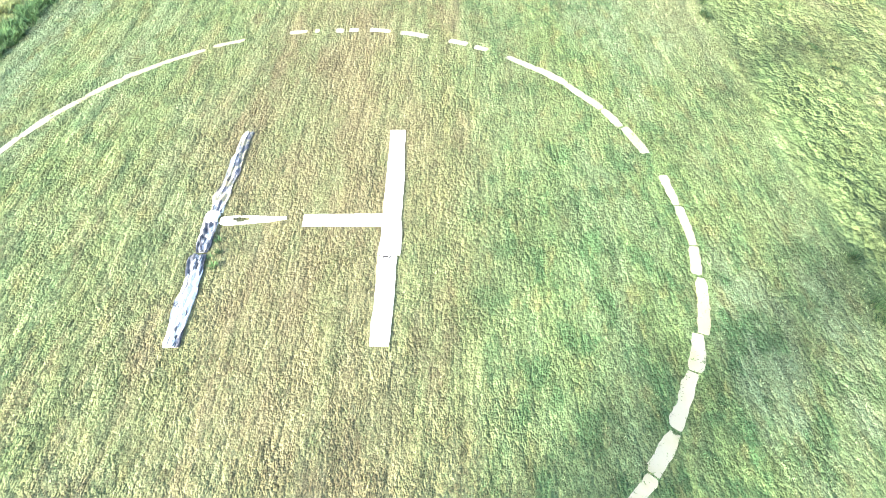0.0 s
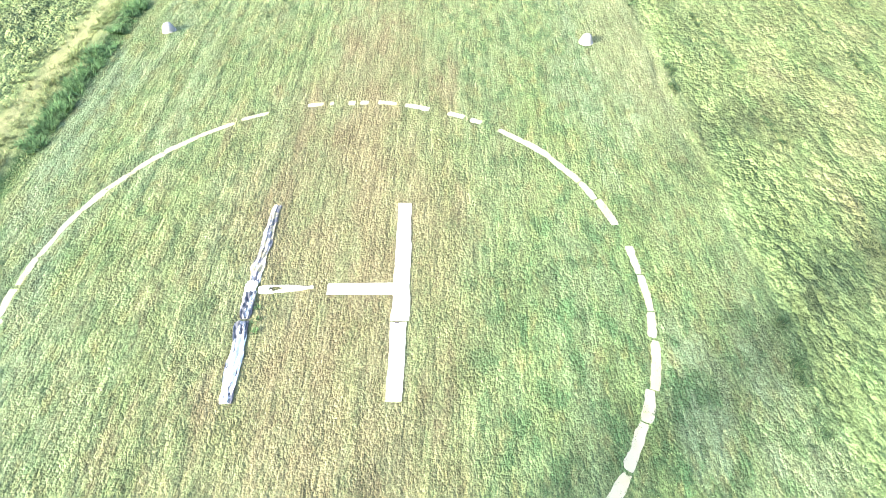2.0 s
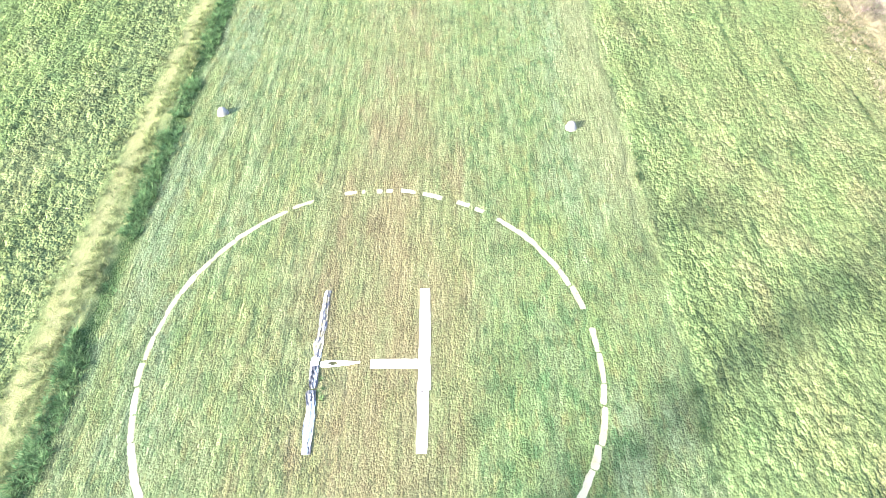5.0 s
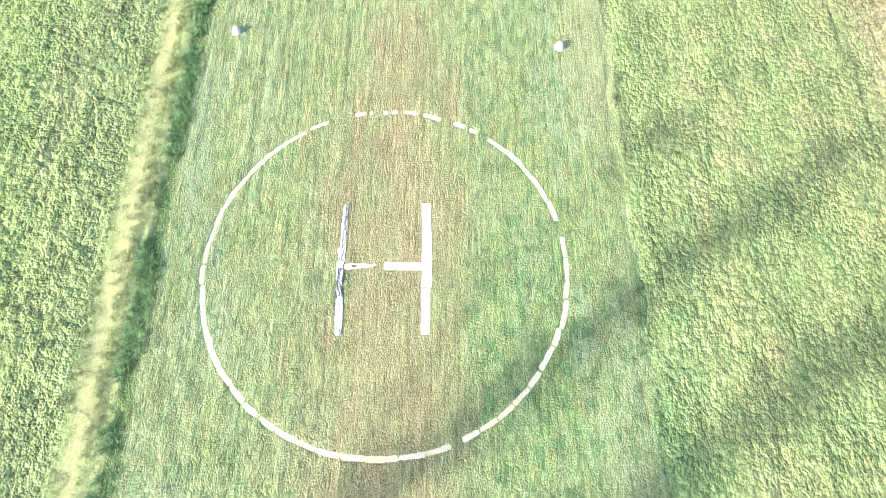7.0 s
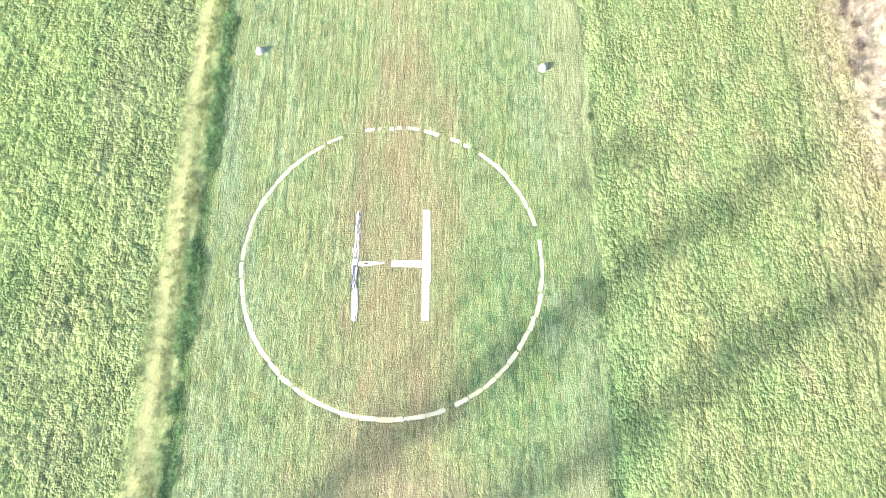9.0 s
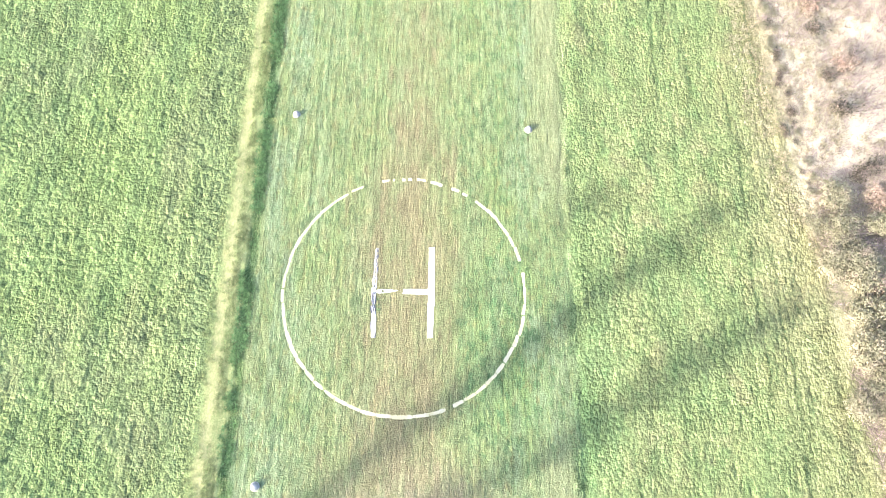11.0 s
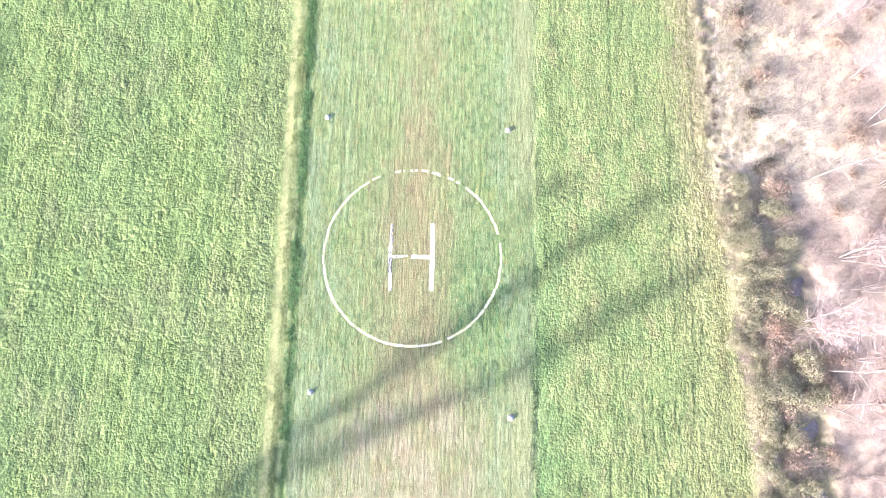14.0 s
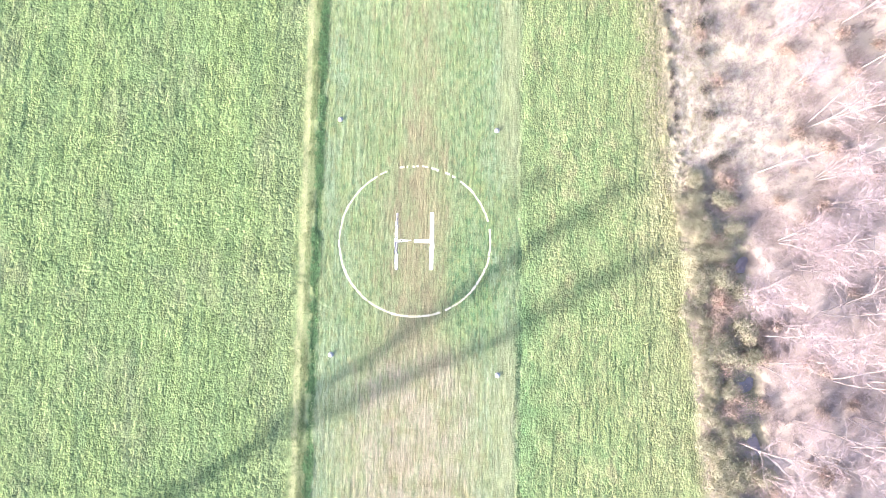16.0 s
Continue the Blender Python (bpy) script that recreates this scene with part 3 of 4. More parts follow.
# ---- the landing mark ----
def strip_mesh(name, line, width, material, across=5, lift=0.035, crease=0.0, ragged=0.012, seed=1, thick=0.02, taper=0.0, point=0.0, split=None):
    """A sheet laid along a line of points, with wavy edges, folds and a small thickness."""
    g = np.random.default_rng(seed)
    line = np.array(line, float)
    way = np.gradient(line, axis=0)
    way /= np.linalg.norm(way, axis=1)[:, None]
    side = np.stack([-way[:, 1], way[:, 0]], 1)
    n = len(line)
    rim = g.normal(0, ragged, (n, 2))
    rim = rim + np.cumsum(g.normal(0, ragged * 0.35, (n, 2)), 0) * 0.6
    rim = np.stack([np.convolve(np.pad(rim[:, k], 2, 'edge'), (0.1, 0.25, 0.3, 0.25, 0.1), 'valid') for k in (0, 1)], 1) * 1.4
    fold = g.uniform(0, 6.28, 6)
    top = []
    for i in range(n):
        for j in range(across):
            u = j / (across - 1) - 0.5
            half = width * u * (1 - point * (i / (n - 1)) ** 1.5) * (1 - taper * (2 * i / (n - 1) - 1) ** 6) + (rim[i, 0] if u < 0 else rim[i, 1]) * abs(2 * u)
            p = line[i] + side[i] * half
            dz = 0.004 * math.sin(7 * p[0] + 5 * p[1])
            if crease:
                s = i / n * 9
                dz += crease * (abs(math.sin(8 * u + 1.1 * math.sin(0.7 * s + fold[0]) + fold[1])) - 0.4) + crease * 0.7 * g.normal(0, 0.08)
                dz += crease * 0.8 * abs(math.sin(2.4 * s + 5 * u + fold[2])) ** 3
            top.append((p[0], p[1], float(land(p[0], p[1])) + lift + dz * (1 - 0.5 * abs(2 * u))))
    m = n * across
    verts = top + [(x, y, z - lift - thick) for x, y, z in top]
    faces = []
    for i in range(n - 1):
        for j in range(across - 1):
            if split and split[0] <= i / n < split[1] and abs(j - (across - 2) / 2) < 2.2 * math.sin(math.pi * (i / n - split[0]) / (split[1] - split[0])):
                continue
            a = i * across + j
            faces.append((a, a + across, a + across + 1, a + 1))
            faces.append((m + a, m + a + 1, m + a + across + 1, m + a + across))
    loop = [j for j in range(across)] + [i * across + across - 1 for i in range(1, n)]
    loop += [(n - 1) * across + j for j in range(across - 2, -1, -1)] + [i * across for i in range(n - 2, 0, -1)]
    for a, b in zip(loop, loop[1:] + loop[:1]):
        faces.append((a, b, m + b, m + a))
    ob = mesh_object(name, verts, faces, material)
    return ob


def lay_mark():
    for k, (state, a, b, width) in enumerate(BARS):
        n = max(10, int(math.dist(a, b) / 0.07))
        line = [(a[0] + (b[0] - a[0]) * i / n, a[1] + (b[1] - a[1]) * i / n) for i in range(n + 1)]
        if state == "flat":
            ob = strip_mesh("marking_strip", line, width, M_BOARD, 5, 0.026, 0.0, 0.01, 40 + k)
            if k != 0:      # a small tear in the crossbar, torn wrinkles where the long strips meet
                x0, y0, span = (0.43, -0.05, 0.19) if k == 2 else (1.42, -0.87, 0.25)
                wrinkle = [(x0 + span * i / 14, y0 + 0.012 * math.sin(2.1 * i) + 0.01 * math.sin(5.3 * i)) for i in range(15)]
                tear = strip_mesh("tear", wrinkle, 0.016 if k == 2 else 0.026, M_UNDER, 3, 0.034, 0.0, 0.006, 60 + k, 0.002, 0.8)
                tear.parent = ob
                tagged(tear, "dark ragged tear")
            tagged(ob, "flat white sheet strip of the letter H on grass", "marking strip", "strips of the letter H")
        elif state == "torn":
            ob = strip_mesh("marking_strip", line, width, M_BOARD, 7, 0.03, 0.02, 0.012, 40 + k, 0.01, 0.3, 0.75, (0.12, 0.42))
            tagged(ob, "torn white sheet strip, the crossbar of the letter H", "marking strip", "strips of the letter H")
        elif state == "knot":
            ob = strip_mesh("marking_strip", line, width, M_BOARD, 9, 0.045, 0.02, 0.016, 40 + k, taper=0.4)
            tagged(ob, "gathered white sheet knot where the letter's crossbar meets the crumpled strip", "marking strip", "strips of the letter H")
        elif state == "worn film":
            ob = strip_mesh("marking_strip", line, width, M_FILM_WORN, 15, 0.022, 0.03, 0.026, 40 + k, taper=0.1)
            tagged(ob, "thin worn white plastic strip with grass showing through", "marking strip", "strips of the letter H")
        else:
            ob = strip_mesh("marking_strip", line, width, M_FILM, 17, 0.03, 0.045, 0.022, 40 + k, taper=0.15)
            tagged(ob, "crumpled white plastic strip of the letter H, creases darkened in its colour", "marking strip", "strips of the letter H")
    g = np.random.default_rng(5)
    for k, (a, b) in enumerate(RING):
        a, b = a + 0.08, b - 0.08
        n = max(8, int(abs(b - a) / 0.22))
        r = RING_R + g.normal(0, 0.018)
        tilt = g.normal(0, 0.03)
        line = []
        for i in range(n + 1):
            t = radians(a + (b - a) * i / n)
            rr = r + tilt * (i / n - 0.5)
            line.append((RING_C[0] + rr * math.cos(t), RING_C[1] + rr * math.sin(t)))
        mid = (a + b) / 2 % 360
        width = 0.155 if 110 < mid < 200 else 0.195 if mid > 190 and mid < 320 else 0.175
        ob = strip_mesh("circle_piece", line, width * g.uniform(0.9, 1.12), M_SLAB, 5, 0.014, 0.0, 0.009, 100 + k, taper=0.2)
        tagged(ob, "weathered white sheet piece of the landing circle", "marking strip", "pieces of the landing circle")


lay_mark()


def field_marker(x, y, turn):
    thing = new("field_marker")
    thing.matrix_basis = pose(x, y, float(land(x, y)), 3 * math.sin(turn), 3 * math.cos(turn), math.degrees(turn))
    seg = 20

    def lathe(name, profile, lab):
        verts = [(r * math.cos(6.2832 * k / seg), r * math.sin(6.2832 * k / seg), z) for r, z in profile for k in range(seg)]
        faces = [(i * seg + k, i * seg + (k + 1) % seg, (i + 1) * seg + (k + 1) % seg, (i + 1) * seg + k) for i in range(len(profile) - 1) for k in range(seg)]
        faces += [tuple(range(seg - 1, -1, -1)), tuple((len(profile) - 1) * seg + k for k in range(seg))]
        return mesh_object(name, verts, faces, M_MARKER, thing, lab)

    lathe("base", [(0.22, -0.02), (0.235, 0.02), (0.23, 0.05), (0.2, 0.06)], "")
    lathe("body", [(0.2, 0.05), (0.192, 0.13), (0.165, 0.21), (0.12, 0.275), (0.07, 0.305), (0.03, 0.312)], "")
    return tagged(thing, "small rounded white field marker standing on mown grass", "field marker", "markers round the landing circle")


for k, (x, y) in enumerate([(-6.88, 10.75), (7.1, 10.02), (-6.88, -10.0), (7.44, -11.4)]):
    field_marker(x, y, 1.3 * k)

# ---- grass and crop, tuft by tuft ----
Y0, Y1 = -31, 32


def tufts(name, label, category, kind, x, y, per, spread, h, w, lean, skip=None, sharp=0.5):
    """Tufts of pointed blades that fan out from their middles, as one mesh."""
    h = np.broadcast_to(h, (len(x),))
    ok = rng.random(len(x)) < np.minimum(1 - step(np.abs(y - 1.3), 24, 28), step(x, -40.5, -38))
    x, y, h = x[ok], y[ok], h[ok]
    m = len(x)
    own = np.repeat(np.arange(m), per)
    n = len(own)
    size = np.broadcast_to(h, (m,))[own] * rng.uniform(0.5, 1.25, n)
    az, far = rng.uniform(0, 6.2832, n), np.sqrt(rng.random(n))
    bx, by = x[own] + np.cos(az) * far * spread, y[own] + np.sin(az) * far * spread
    if skip is not None:
        ok = skip(bx, by)
        size, az, far, bx, by, n = size[ok], az[ok], far[ok], bx[ok], by[ok], int(ok.sum())
    size = size * (1.2 - 0.5 * far)
    la = az + rng.normal(0, 0.7, n)
    l = lean * size * (0.25 + 0.9 * far) * rng.uniform(0.6, 1.3, n)
    wa, z = la + 1.5708 + rng.normal(0, 0.5, n), height(bx, by) - 0.012
    dx, dy = np.cos(wa) * w * 0.5, np.sin(wa) * w * 0.5
    v = np.empty((n, 3, 3), np.float32)
    v[:, 0] = np.stack([bx - dx, by - dy, z], 1)
    v[:, 1] = np.stack([bx + dx, by + dy, z], 1)
    v[:, 2] = np.stack([bx + np.cos(la) * l, by + np.sin(la) * l, z + size], 1)
    face = np.cross(v[:, 1] - v[:, 0], v[:, 2] - v[:, 0])
    back = face[:, 2] < 0
    v[back] = v[back][:, [1, 0, 2]]
    face[back] *= -1
    face /= np.linalg.norm(face, axis=1)[:, None] + 1e-9
    e = 0.03
    rise = np.stack([relief(bx - e, by) - relief(bx + e, by), relief(bx, by - e) - relief(bx, by + e), np.full(n, 2 * e)], 1)
    rise /= np.linalg.norm(rise, axis=1)[:, None]
    soft = rise * (1 - sharp) + face * sharp
    soft /= np.linalg.norm(soft, axis=1)[:, None]
    me = quick_mesh(name, v.reshape(-1, 3), np.arange(3 * n), M_GRASS[kind])
    me.attributes.new("custom_normal", "FLOAT_VECTOR", "POINT").data.foreach_set("vector", np.repeat(soft.astype(np.float32), 3, 0).ravel())
    return tagged(new(name, me), label, category, kind="stuff")


def scatter(per_m2, x0, x1, y0, y1, rows=0.0, spread=0.3):
    """Places by chance, or in rows along y with an even pitch that wanders a little."""
    if not rows:
        n = int(per_m2 * (x1 - x0) * (y1 - y0))
        return rng.uniform(x0, x1, n), rng.uniform(y0, y1, n)
    pitch = 1 / (per_m2 * rows)
    gx, gy = np.meshgrid(np.arange(x0, x1, rows), np.arange(y0, y1, pitch))
    x, y = gx.ravel(), gy.ravel()
    y = y + rng.uniform(-0.5, 0.5, len(x)) * pitch + pitch * 0.5 * np.repeat(1.0, len(x)) * (np.round(x / rows) % 2)
    x = x + rng.normal(0, rows * spread, len(x)) + 0.07 * wave(x, y, 0.7, 44)
    return x, y


def clear_of_mark(x, y):
    d = under_mark(x, y)
    ring = np.abs(np.hypot(x - RING_C[0], y - RING_C[1]) - RING_R) < 0.3
    return (d > np.where(ring, rng.normal(-0.035, 0.035, len(x)), rng.normal(-0.02, 0.03, len(x)))) | (ring & (rng.random(len(x)) < -0.12 + 0.3 * wave(x, y, 6.0, 91))) | ((np.abs(x + 1.56) < 0.2) & (y > 0.2) & (y < 2.5) & (rng.random(len(x)) < 0.3))


# short grass of the strip: fine and dense round the mark, coarser further off
x, y = scatter(150, -9.0, 9.6, Y0, Y1, 0.16, 0.2)
near = step(y, -9, -6) * (1 - step(y, 10, 13))
fine = rng.random(len(x)) < near
for pick, per, spread, h, w in ((fine, 7, 0.05, 0.04, 0.024), (~fine & (rng.random(len(x)) < 0.36), 6, 0.085, 0.045, 0.05)):
    px, py = x[pick], y[pick]
    inside = px < 9.25 + 0.35 * wave(px, py, 1.2, 35)
    px, py = px[inside], py[inside]
    tall = h * np.clip(1 + 0.35 * wave(px, py * 0.7, 15.0, 52, 2), 0.5, 1.6)
    tufts("mown_grass", "short mown grass, green with a worn brown run", "grass", "mown", px, py, per, spread, tall, w, 1.6, clear_of_mark, 0.7)

# rougher grass towards the trees, in rows with a few wheel marks


def tall_spots(x, y, close):
    """Places of the longer grass with their heights, close to the mark or further off."""
    keep = (x > 9.15 + 0.45 * wave(x, y, 1.2, 36)) & (x < hedge_x(y) + 0.6 + 0.7 * wave(x, y, 1.5, 71) - step(y, 2, 8) * 2.4 * rng.random(len(x)))
    for at, y0, y1 in TRACKS:
        keep &= ~((np.abs(x - track_x(at, y)) < (0.1 if close else 0.19)) & (y > y0) & (y < y1) & (wave(x, y, 0.9, 73) > -0.1))
    near = rng.random(len(x)) < (1 - step(x, 13.5, 17.5)) * step(y, -8.5, -5.5) * (1 - step(y, 9.5, 13.5))
    keep &= near if close else ~near
    ridge = 0.5 + 0.5 * np.cos(12.0 * (x + 0.1 * wave(x, y, 0.7, 45) + 0.05 * wave(x, y, 2.5, 46)))
    keep &= rng.random(len(x)) > 0.48 * (1 - ridge) * step(x, 9.5, 12.0) + 0.2 * (wave(x, y * 0.6, 11.0, 92, 2) < -0.25)
    x, y, ridge = x[keep], y[keep], ridge[keep]
    tall = (0.8 + 0.4 * ridge) * np.clip(1 + 0.2 * wave(x, y * 0.6, 1.6, 53) + 0.45 * wave(x, y * 0.6, 9.0, 54, 2) + 0.25 * wave(x, y * 0.1, 5.0, 14, 2), 0.6, 1.7)
    return x, y, tall


x, y, tall = tall_spots(*scatter(29, 8.9, 25.0, Y0, Y1, 0.21, 0.22), False)
tufts("tall_grass", "longer uncut yellow-green grass in lumpy rows", "grass", "tall", x, y, 12, 0.11, 0.05 * tall, 0.045, 1.6)
x, y, tall = tall_spots(*scatter(80, 8.9, 18.0, -9, 14, 0.15, 0.25), True)
tufts("tall_grass", "longer uncut yellow-green grass in lumpy rows", "grass", "tall", x, y, 9, 0.075, 0.036 * tall, 0.03, 1.6)
# dark tufts added for the shaded side of the mowing edge
x, y = scatter(30, 8.95, 9.75, Y0, Y1)
edge = 9.2 + 0.3 * wave(0 * y, y, 0.9, 6)
keep = (np.abs(x - edge - 0.12 * wave(x, y, 3.0, 77)) < 0.12) & (wave(x, y, 1.6, 75) > 0.12)
tufts("furrow_shade_grass", "tufts with shade put into their green along the mowing edge", "grass", "furrow", x[keep], y[keep], 22, 0.08, 0.11, 0.026, 0.9)

# darker growth in the tracks, coloured to stand in for their shade
fx, fy = [], []
for at, y0, y1 in TRACKS:
    ty = rng.uniform(y0, y1, int(22 * (y1 - y0)))
    tx = track_x(at, ty)
    ok = wave(tx, ty, 1.6, 73) > -0.25
    fx.append(tx[ok] + rng.normal(0, 0.03, ok.sum())), fy.append(ty[ok])
tufts("furrow_shade_grass", "dark grass in the wheel furrows, their shade put into its green", "grass", "furrow", np.concatenate(fx), np.concatenate(fy), 9, 0.06, 0.055, 0.045, 0.9)

# the leafy crop behind the bank
x, y = scatter(33, -40, -10.15, Y0, Y1, 0.21, 0.25)
keep = rng.random(len(x)) > step(x, -11.8, -10.5) * (0.75 + 0.4 * wave(0 * y, y, 0.5, 74))
x, y = x[keep], y[keep]
ridge = np.cos(14.5 * (x + 0.07 * wave(x, y, 0.7, 44) + 0.05 * wave(x, y, 2.5, 47)))
keep = rng.random(len(x)) > 0.22 - 0.22 * ridge
x, y, ridge = x[keep], y[keep], ridge[keep]
tall = 0.05 * (1 + 0.3 * ridge) * np.clip(1 + 0.5 * wave(x, y * 0.8, 11.0, 55, 2), 0.6, 1.8)
tufts("field_crop", "leafy green low field crop in dense clumps", "crop", "crop", x, y, 9, 0.09, tall, 0.055, 1.8, sharp=0.6)

# the ditch and its bank
x, y = scatter(54, -9.05, -8.35, Y0, Y1)
keep = (wave(x * 0.6, y, 1.7, 57) > -0.15 - 0.9 * step(y, 4, 9)) & (x > -9.1 + 0.15 * wave(0 * y, y, 2.2, 59))
x, y = x[keep], y[keep]
x = x + 0.15 - 0.006 * y
tufts("ditch_grass", "lush grass along the ditch, its green darkened for the shaded bank slope", "grass", "ditch", x, y, 24, 0.1, 0.13 * np.clip(1 + 0.7 * wave(x, y, 3.0, 60), 0.3, 1.9), 0.036, 1.3)
x, y = scatter(75, -9.62, -8.6, Y0, Y1)
keep = x < -9.05 + 0.25 * wave(0 * y, y, 1.1, 62)
x2, y2 = scatter(9, -10.8, -9.8, Y0, Y1)
x, y = np.concatenate([x[keep], x2]), np.concatenate([y[keep], y2])
x = x + 0.15 - 0.006 * y
tufts("bank_grass", "pale yellow-green grass on the field bank", "grass", "bank", x, y, 22, 0.09, 0.11 * np.clip(1 + 0.5 * wave(x, y, 2.0, 58), 0.3, 1.8), 0.026, 1.3)
x, y = scatter(34, -1.42, -1.22, -1.15, -0.3)
tufts("tuft_grass", "dark green tuft beside the crumpled strip", "grass", "ditch", x, y, 30, 0.05, 0.1, 0.02, 0.8)

# ---- the wooded edge ----
def tubes(branches, sides=4):
    """Tapered round limbs: each branch is points, radius at its foot and at its tip."""
    verts, faces = [], []
    for pts, r0, r1 in branches:
        pts = np.array(pts, float)
        n, base = len(pts), len(verts)
        way = np.gradient(pts, axis=0)
        way /= np.linalg.norm(way, axis=1)[:, None] + 1e-9
        ref = np.where(np.abs(way[:, 2:3]) > 0.8, [[1.0, 0, 0]], [[0, 0, 1.0]])
        a = np.cross(way, ref)
        a /= np.linalg.norm(a, axis=1)[:, None] + 1e-9
        b = np.cross(way, a)
        for i in range(n):
            r = r0 + (r1 - r0) * i / (n - 1)
            for k in range(sides):
                t = 6.2832 * k / sides
                verts.append(tuple(pts[i] + r * (math.cos(t) * a[i] + math.sin(t) * b[i])))
        for i in range(n - 1):
            for k in range(sides):
                k2 = (k + 1) % sides
                faces.append((base + i * sides + k, base + i * sides + k2, base + (i + 1) * sides + k2, base + (i + 1) * sides + k))
        faces.append(tuple(base + (n - 1) * sides + k for k in range(sides)))
    return verts, faces


def limb(g, start, way, length, bend, n=5, lift=0.25):
    way = np.array(way, float) / np.linalg.norm(way)
    pts, p = [np.array(start, float)], np.array(start, float)
    for _ in range(n - 1):
        way = way + g.normal(0, bend, 3) + np.array([0, 0, lift * 0.3])
        way /= np.linalg.norm(way)
        p = p + way * length / (n - 1)
        pts.append(p.copy())
    return pts


def bare_tree(seed, tall, stems, spread):
    """A leafless tree: one or more stems, limbs and a haze of fine twigs."""
    g = np.random.default_rng(seed)
    thing = new("bare_tree")
    trunks, limbs, twigs = [], [], []
    for s in range(stems):
        az = g.uniform(0, 6.28)
        lean = g.uniform(0.05, 0.28) if stems > 1 else g.uniform(0.0, 0.1)
        top = tall * g.uniform(0.75, 1.0)
        pts = limb(g, (0.12 * math.cos(az) * (stems > 1), 0.12 * math.sin(az) * (stems > 1), -0.15), (lean * math.cos(az), lean * math.sin(az), 1), top, 0.05, 9, 0.1)
        r = 0.0075 * top * (0.8 if stems > 1 else 1.0)
        trunks.append((pts, r, 0.014))
        for k in range(int(9 + tall)):
            u = g.uniform(0.18, 0.97)
            i = min(7, int(u * 8))
            p = pts[i] + (pts[i + 1] - pts[i]) * (u * 8 - i)
            a = g.uniform(0, 6.28)
            length = spread * (1.15 - u) * g.uniform(0.6, 1.2) + 0.5
            lp = limb(g, p, (math.cos(a), math.sin(a), g.uniform(0.3, 1.1)), length, 0.16)
            limbs.append((lp, max(0.02, r * (1 - u) * 0.6), 0.01))
            for m in range(5):
                q = lp[g.integers(1, 5)]
                b = g.uniform(0, 6.28)
                tp = limb(g, q, (math.cos(b) + math.cos(a) * 0.6, math.sin(b) + math.sin(a) * 0.6, g.uniform(-0.1, 1.0)), g.uniform(0.6, 1.5), 0.2, 3)
                twigs.append((tp, 0.011, 0.005))
                for _ in range(1):
                    c = g.uniform(0, 6.28)
                    twigs.append((limb(g, tp[g.integers(1, 3)], (math.cos(c), math.sin(c), g.uniform(-0.1, 0.8)), g.uniform(0.4, 0.9), 0.25, 2), 0.008, 0.004))
    for name, parts, sides, mat in (("trunk", trunks, 6, M_BARK), ("branchwork", limbs, 4, M_BARK), ("twig_spray", twigs, 3, M_TWIG)):
        made = mesh_object(name, *tubes(parts, sides), mat, thing, smooth=sides > 3)
        if name != "trunk":
            tagged(made, kind="stuff")
    return tagged(thing, "leafless pale grey tree among dry brush", "tree", "bare trees of the wooded edge")


def shrub(seed, wide, tall, leaf, count, label):
    """A shrub: stems from one foot and leaves gathered in uneven clumps."""
    g = np.random.default_rng(seed)
    thing = new("shrub")
    stems, heads = [], []
    for k in range(13):
        a, out = g.uniform(0, 6.28), g.uniform(0.2, 1.0)
        p = limb(g, (0.1 * math.cos(a), 0.1 * math.sin(a), -0.15), (out * wide * 0.7 * math.cos(a), out * wide * 0.7 * math.sin(a), tall * 0.8), math.hypot(out * wide * 0.6, tall * g.uniform(0.55, 1.0)), 0.12, 4)
        stems.append((p, 0.03, 0.008))
        heads += [p[-1], p[-2], p[-3]]
        for _ in range(3):
            b = g.uniform(0, 6.28)
            stems.append((limb(g, p[g.integers(1, 4)], (math.cos(b), math.sin(b), g.uniform(0, 1)), g.uniform(0.3, 0.8), 0.2, 3), 0.01, 0.004))
    heads = np.array(heads)
    own = g.integers(0, len(heads), count)
    c = heads[own] + g.normal(0, 1, (count, 3)) * np.array([0.24, 0.24, 0.17]) * wide * 0.8
    c[:, 2] = np.maximum(c[:, 2], 0.05)
    d1, d2 = g.normal(0, 1, (count, 3)), g.normal(0, 1, (count, 3))
    d1[:, 2] *= 0.6
    d1 /= np.linalg.norm(d1, axis=1)[:, None]
    d2 = np.cross(d1, d2)
    d2 /= np.linalg.norm(d2, axis=1)[:, None]
    ln, wd = g.uniform(0.05, 0.092, (count, 1)), g.uniform(0.026, 0.044, (count, 1))
    v = np.stack([c - d1 * ln, c + d2 * wd, c + d1 * ln, c - d2 * wd], 1).reshape(-1, 3)
    soft = c - heads[own] + g.normal(0, 0.12, (count, 3)) + np.array([0, 0, 0.2])
    soft /= np.linalg.norm(soft, axis=1)[:, None]
    v = v.reshape(-1, 4, 3)
    back = (np.cross(v[:, 1] - v[:, 0], v[:, 3] - v[:, 0]) * soft).sum(1) < 0
    v[back] = v[back][:, ::-1]
    me = quick_mesh("foliage", v.reshape(-1, 3), np.arange(4 * count), leaf, 4)
    me.attributes.new("custom_normal", "FLOAT_VECTOR", "POINT").data.foreach_set("vector", np.repeat(soft.astype(np.float32), 4, 0).ravel())
    fo = new("foliage", me)
    fo.parent = thing
    tagged(mesh_object("branchwork", *tubes(stems, 3), M_STEM, thing), kind="stuff")
    tagged(fo, kind="stuff")
    return tagged(thing, label, "shrub", "shrubs of the hedge")


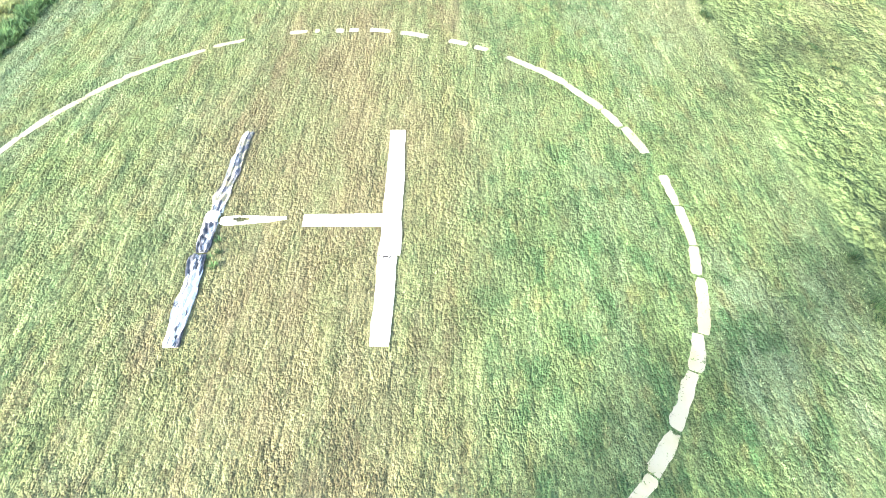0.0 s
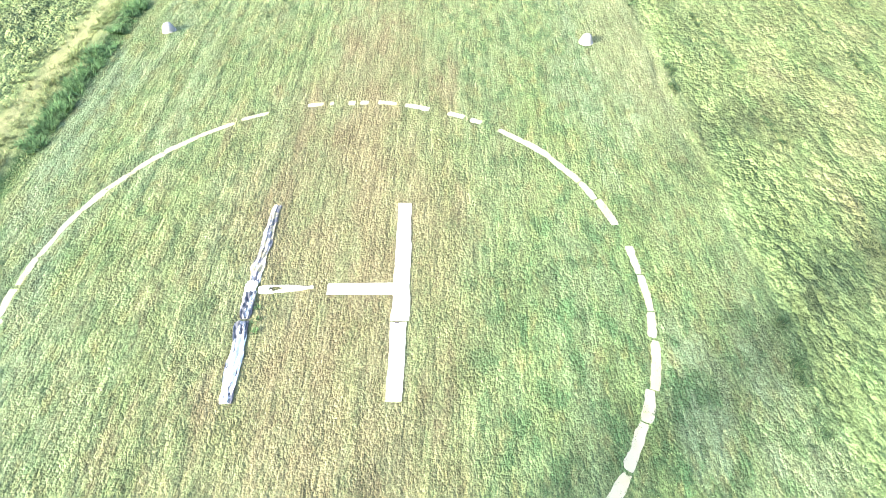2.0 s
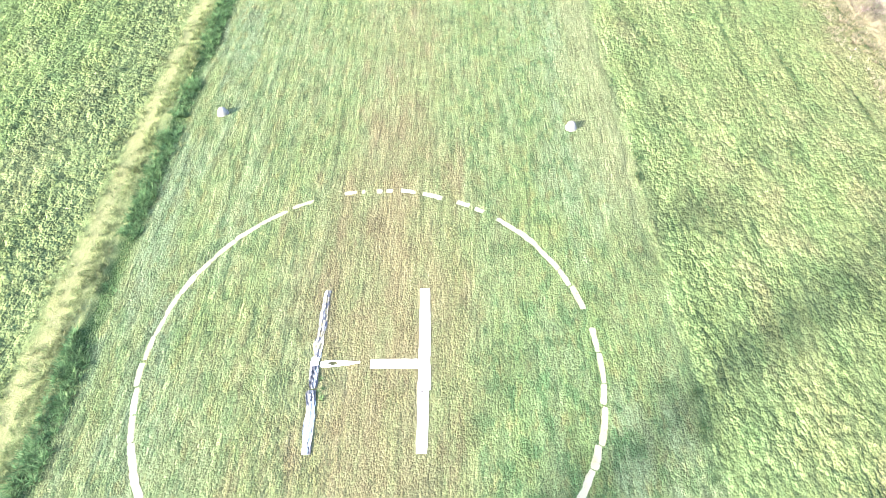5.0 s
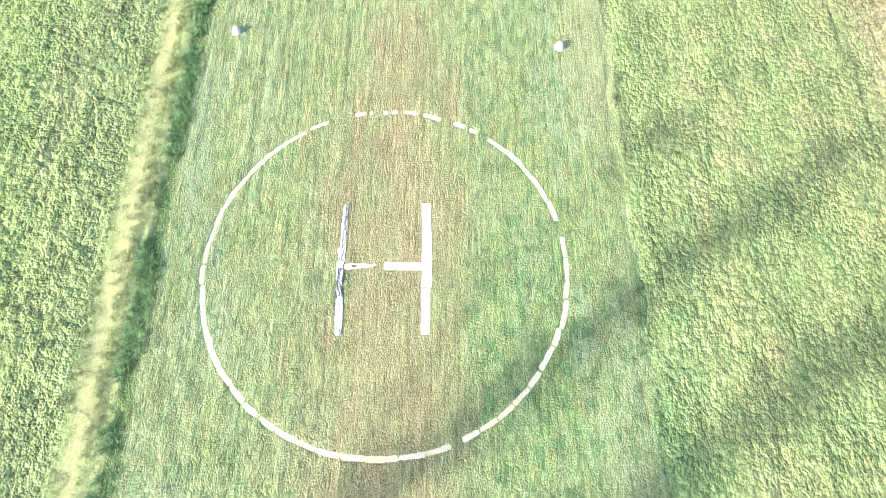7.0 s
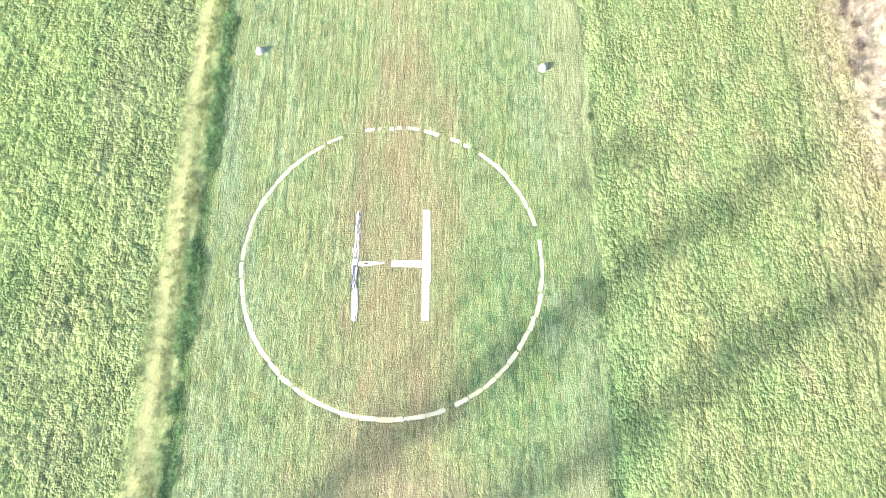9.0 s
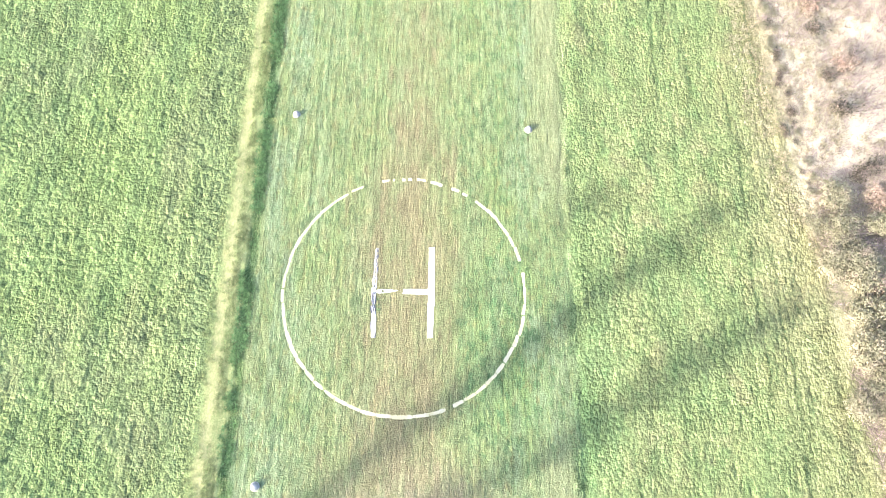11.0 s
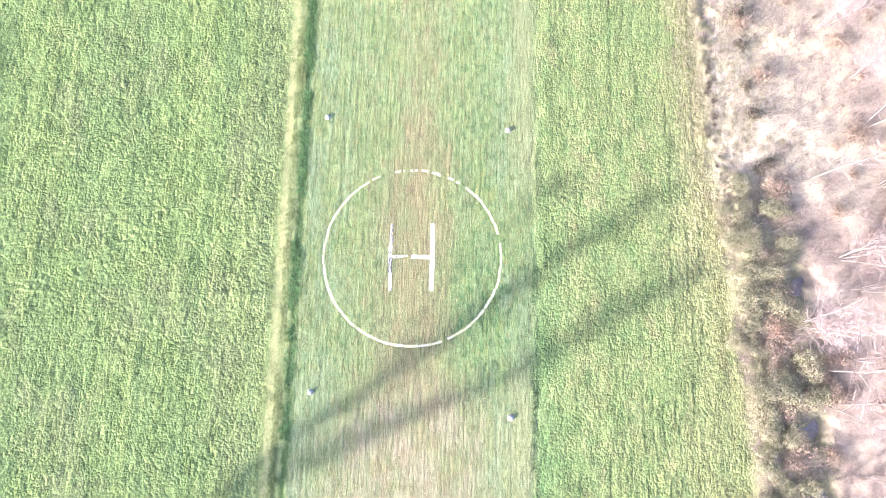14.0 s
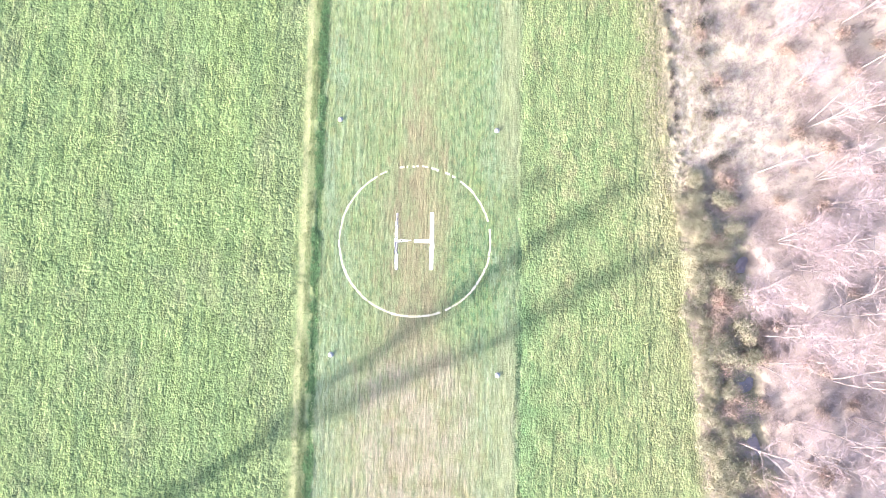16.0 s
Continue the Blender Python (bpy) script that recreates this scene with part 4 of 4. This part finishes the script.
def plant(kinds, places):
    """The first of each kind goes to its first place, copies to the others."""
    used = set()
    for k, x, y, size, turn in places:
        m = Matrix.LocRotScale((x, y, float(land(x, y))), Euler((0, 0, turn)), (size,) * 3)
        ob = kinds[k]
        if k in used:
            made = copy_thing(ob, pose(x, y, float(land(x, y)), 0, 0, math.degrees(turn)))
            made.scale = (size,) * 3
        else:
            ob.matrix_basis = m
            used.add(k)


g = np.random.default_rng(31)
SHRUBS = [
    shrub(1, 1.5, 1.35, M_LEAF, 2300, "grey-green dense shrub at the field edge"),
    shrub(2, 1.2, 1.05, M_LEAF, 1900, "low grey-green shrub at the field edge"),
    shrub(3, 1.7, 1.7, M_LEAF, 2600, "broad grey-green shrub at the field edge"),
    shrub(4, 1.3, 1.3, M_LEAF_DRY, 900, "dry brown half-bare shrub in the hedge"),
    shrub(5, 1.0, 1.2, M_LEAF_DRY, 520, "low dry brown shrub in pale grass"),
    shrub(6, 1.0, 1.1, M_LEAF_DARK, 560, "low dark brown-green shrub in pale dead grass"),
]
places = []
for y in np.arange(-29, 30, 0.85):
    near = hedge_x(y)
    low = y > 6
    if low:
        for dy in (0.0, 0.43):
            if g.random() < 0.9:
                places.append((5 if g.random() < 0.65 else 1, near + g.normal(0.6, 0.25), y + dy + g.normal(0, 0.3), g.uniform(0.22, 0.5)))
        if g.random() < 0.5:
            places.append((3 if g.random() < 0.4 else 5, near + g.normal(3.9, 0.5), y + g.normal(0, 0.4), g.uniform(0.65, 1.0)))
    else:
        places.append((int(g.choice([0, 1, 2, 0])), near + g.normal(1.2, 0.45), y + g.normal(0, 0.3), g.uniform(0.6, 0.95)))
        if g.random() < 0.85:
            places.append((int(g.choice([0, 2, 3, 2])), near + g.normal(2.7, 0.5), y + g.normal(0, 0.4), g.uniform(0.7, 1.05)))
        if g.random() < 0.6:
            places.append((int(g.choice([0, 3, 2])), near + g.normal(4.4, 0.4), y + g.normal(0, 0.4), g.uniform(0.7, 1.0)))
        if g.random() < 0.5:
            places.append((int(g.choice([3, 2, 3])), near + g.normal(6.3, 0.35), y + g.normal(0, 0.4), g.uniform(0.6, 0.95)))
for _ in range(60):
    y = g.uniform(-29, 29)
    places.append((int(g.choice([3, 4, 4])), hedge_x(y) + g.uniform(7.5, 24), y, g.uniform(0.6, 1.1)))
places = [p for p in places if height(p[1], p[2]) > -0.3 and height(p[1] - 0.8, p[2]) > -0.5]      # none in the pools
plant(SHRUBS, [(*p, g.uniform(0, 6.28)) for p in places])

TREES = [bare_tree(11, 11.0, 1, 3.2), bare_tree(12, 9.0, 3, 2.4), bare_tree(13, 12.5, 2, 3.0), bare_tree(14, 7.5, 4, 2.0), bare_tree(15, 10.0, 2, 2.8), bare_tree(16, 6.0, 4, 1.7)]
places = []
while len(places) < 92:
    y = g.uniform(-31, 31)
    x = hedge_x(y) + g.uniform(3.2, 25) 
    if height(x, y) < -0.25 or (y > 8 and x < hedge_x(y) + 9 and g.random() < 0.75):
        continue
    if all(math.hypot(x - p[1], y - p[2]) > 1.5 for p in places):
        places.append((int(g.integers(0, 6)), x, y, g.uniform(0.75, 1.1), g.uniform(0, 6.28)))
plant(TREES, places)

# dry stalks, leaf litter and fallen twigs under the trees
x, y = scatter(11, 22.0, 50.0, Y0 - 3, Y1 + 3)
keep = (x > hedge_x(y) + 0.3) & (height(x, y) > -0.3) & (wave(x, y, 0.9, 81) > -0.9)
keep &= (y < 5) | (x > 34) | (rng.random(len(x)) < 0.7)
x, y = x[keep], y[keep]
tufts("dry_brush", "pale dry stalks and dead grass under the trees", "brush", "dry", x, y, 9, 0.2, 0.42 * np.clip(1 + 0.6 * wave(x, y, 1.1, 82), 0.25, 1.9), 0.035, 1.5)

x, y = scatter(20, 19.5, 33.0, 2, Y1)
keep = (x > hedge_x(y) - 2.2 * step(y, 2, 8) * rng.random(len(x)) - 0.2) & (x < hedge_x(y) + 3.0 + 6.0 * step(y, 4, 8) * rng.random(len(x))) & (wave(x, y, 1.2, 83) > -0.6)
tufts("dead_grass", "pale straw-coloured dead grass at the field edge", "grass", "dead", x[keep], y[keep], 14, 0.14, 0.15, 0.04, 1.5)


# ---- the tall forked tree behind the view, whose shadow crosses the field ----
def tall_tree(x, y):
    g = np.random.default_rng(77)
    thing = new("tall_tree")
    thing.matrix_basis = pose(x, y, float(land(x, y)) - 0.1)
    side = np.array([math.sin(SUN_AZ), -math.cos(SUN_AZ), 0.0])    # across the sunlight
    stems = {
        "trunk": ([(0.0, 0.0), (0.2, 4.0), (0.0, 9.0), (0.1, 13.0)], 0.55, 0.34),
        "main_limb": ([(0.1, 13.0), (-0.4, 15.6), (-1.3, 18.4), (-2.4, 22.0), (-2.8, 25.4), (-3.0, 28.8)], 0.33, 0.05),
        "second_limb": ([(0.1, 13.0), (1.2, 15.5), (1.8, 18.5), (2.3, 21.0), (2.7, 23.2), (3.1, 26.0), (3.5, 29.0)], 0.28, 0.05),
        "third_limb": ([(1.8, 18.5), (4.2, 20.4), (6.2, 22.8), (7.4, 25.4), (8.0, 27.4), (8.5, 30.0)], 0.1, 0.03),
    }
    for name, (line, r0, r1) in stems.items():
        pts = [side * a + np.array([0, 0, z]) + g.normal(0, 0.12, 3) * [1, 1, 0] * (z > 0.5) for a, z in line]
        mesh_object(name, *tubes([(pts, r0, r1)], 8), M_STEM, thing, smooth=True)
        twigs = []
        count = {"trunk": 480, "main_limb": 900, "second_limb": 700, "third_limb": 60}[name]
        for _ in range(count):
            u = g.uniform({"trunk": 0.3, "third_limb": 2.6}.get(name, 0.0), len(pts) - 1.001)
            i = int(u)
            p = pts[i] + (pts[i + 1] - pts[i]) * (u - i)
            a = g.uniform(0, 6.28)
            twigs.append((limb(g, p, (math.cos(a), math.sin(a), g.uniform(0.0, 1.0)), g.uniform(0.9, 2.1), 0.25, 4), 0.045, 0.02))
        tagged(mesh_object("twig_spray", *tubes(twigs, 3), M_STEM, thing), kind="stuff")
    return tagged(thing, "tall forked leafless tree at the field's far corner", "tree")


tall_tree(-38.0, -33.2)
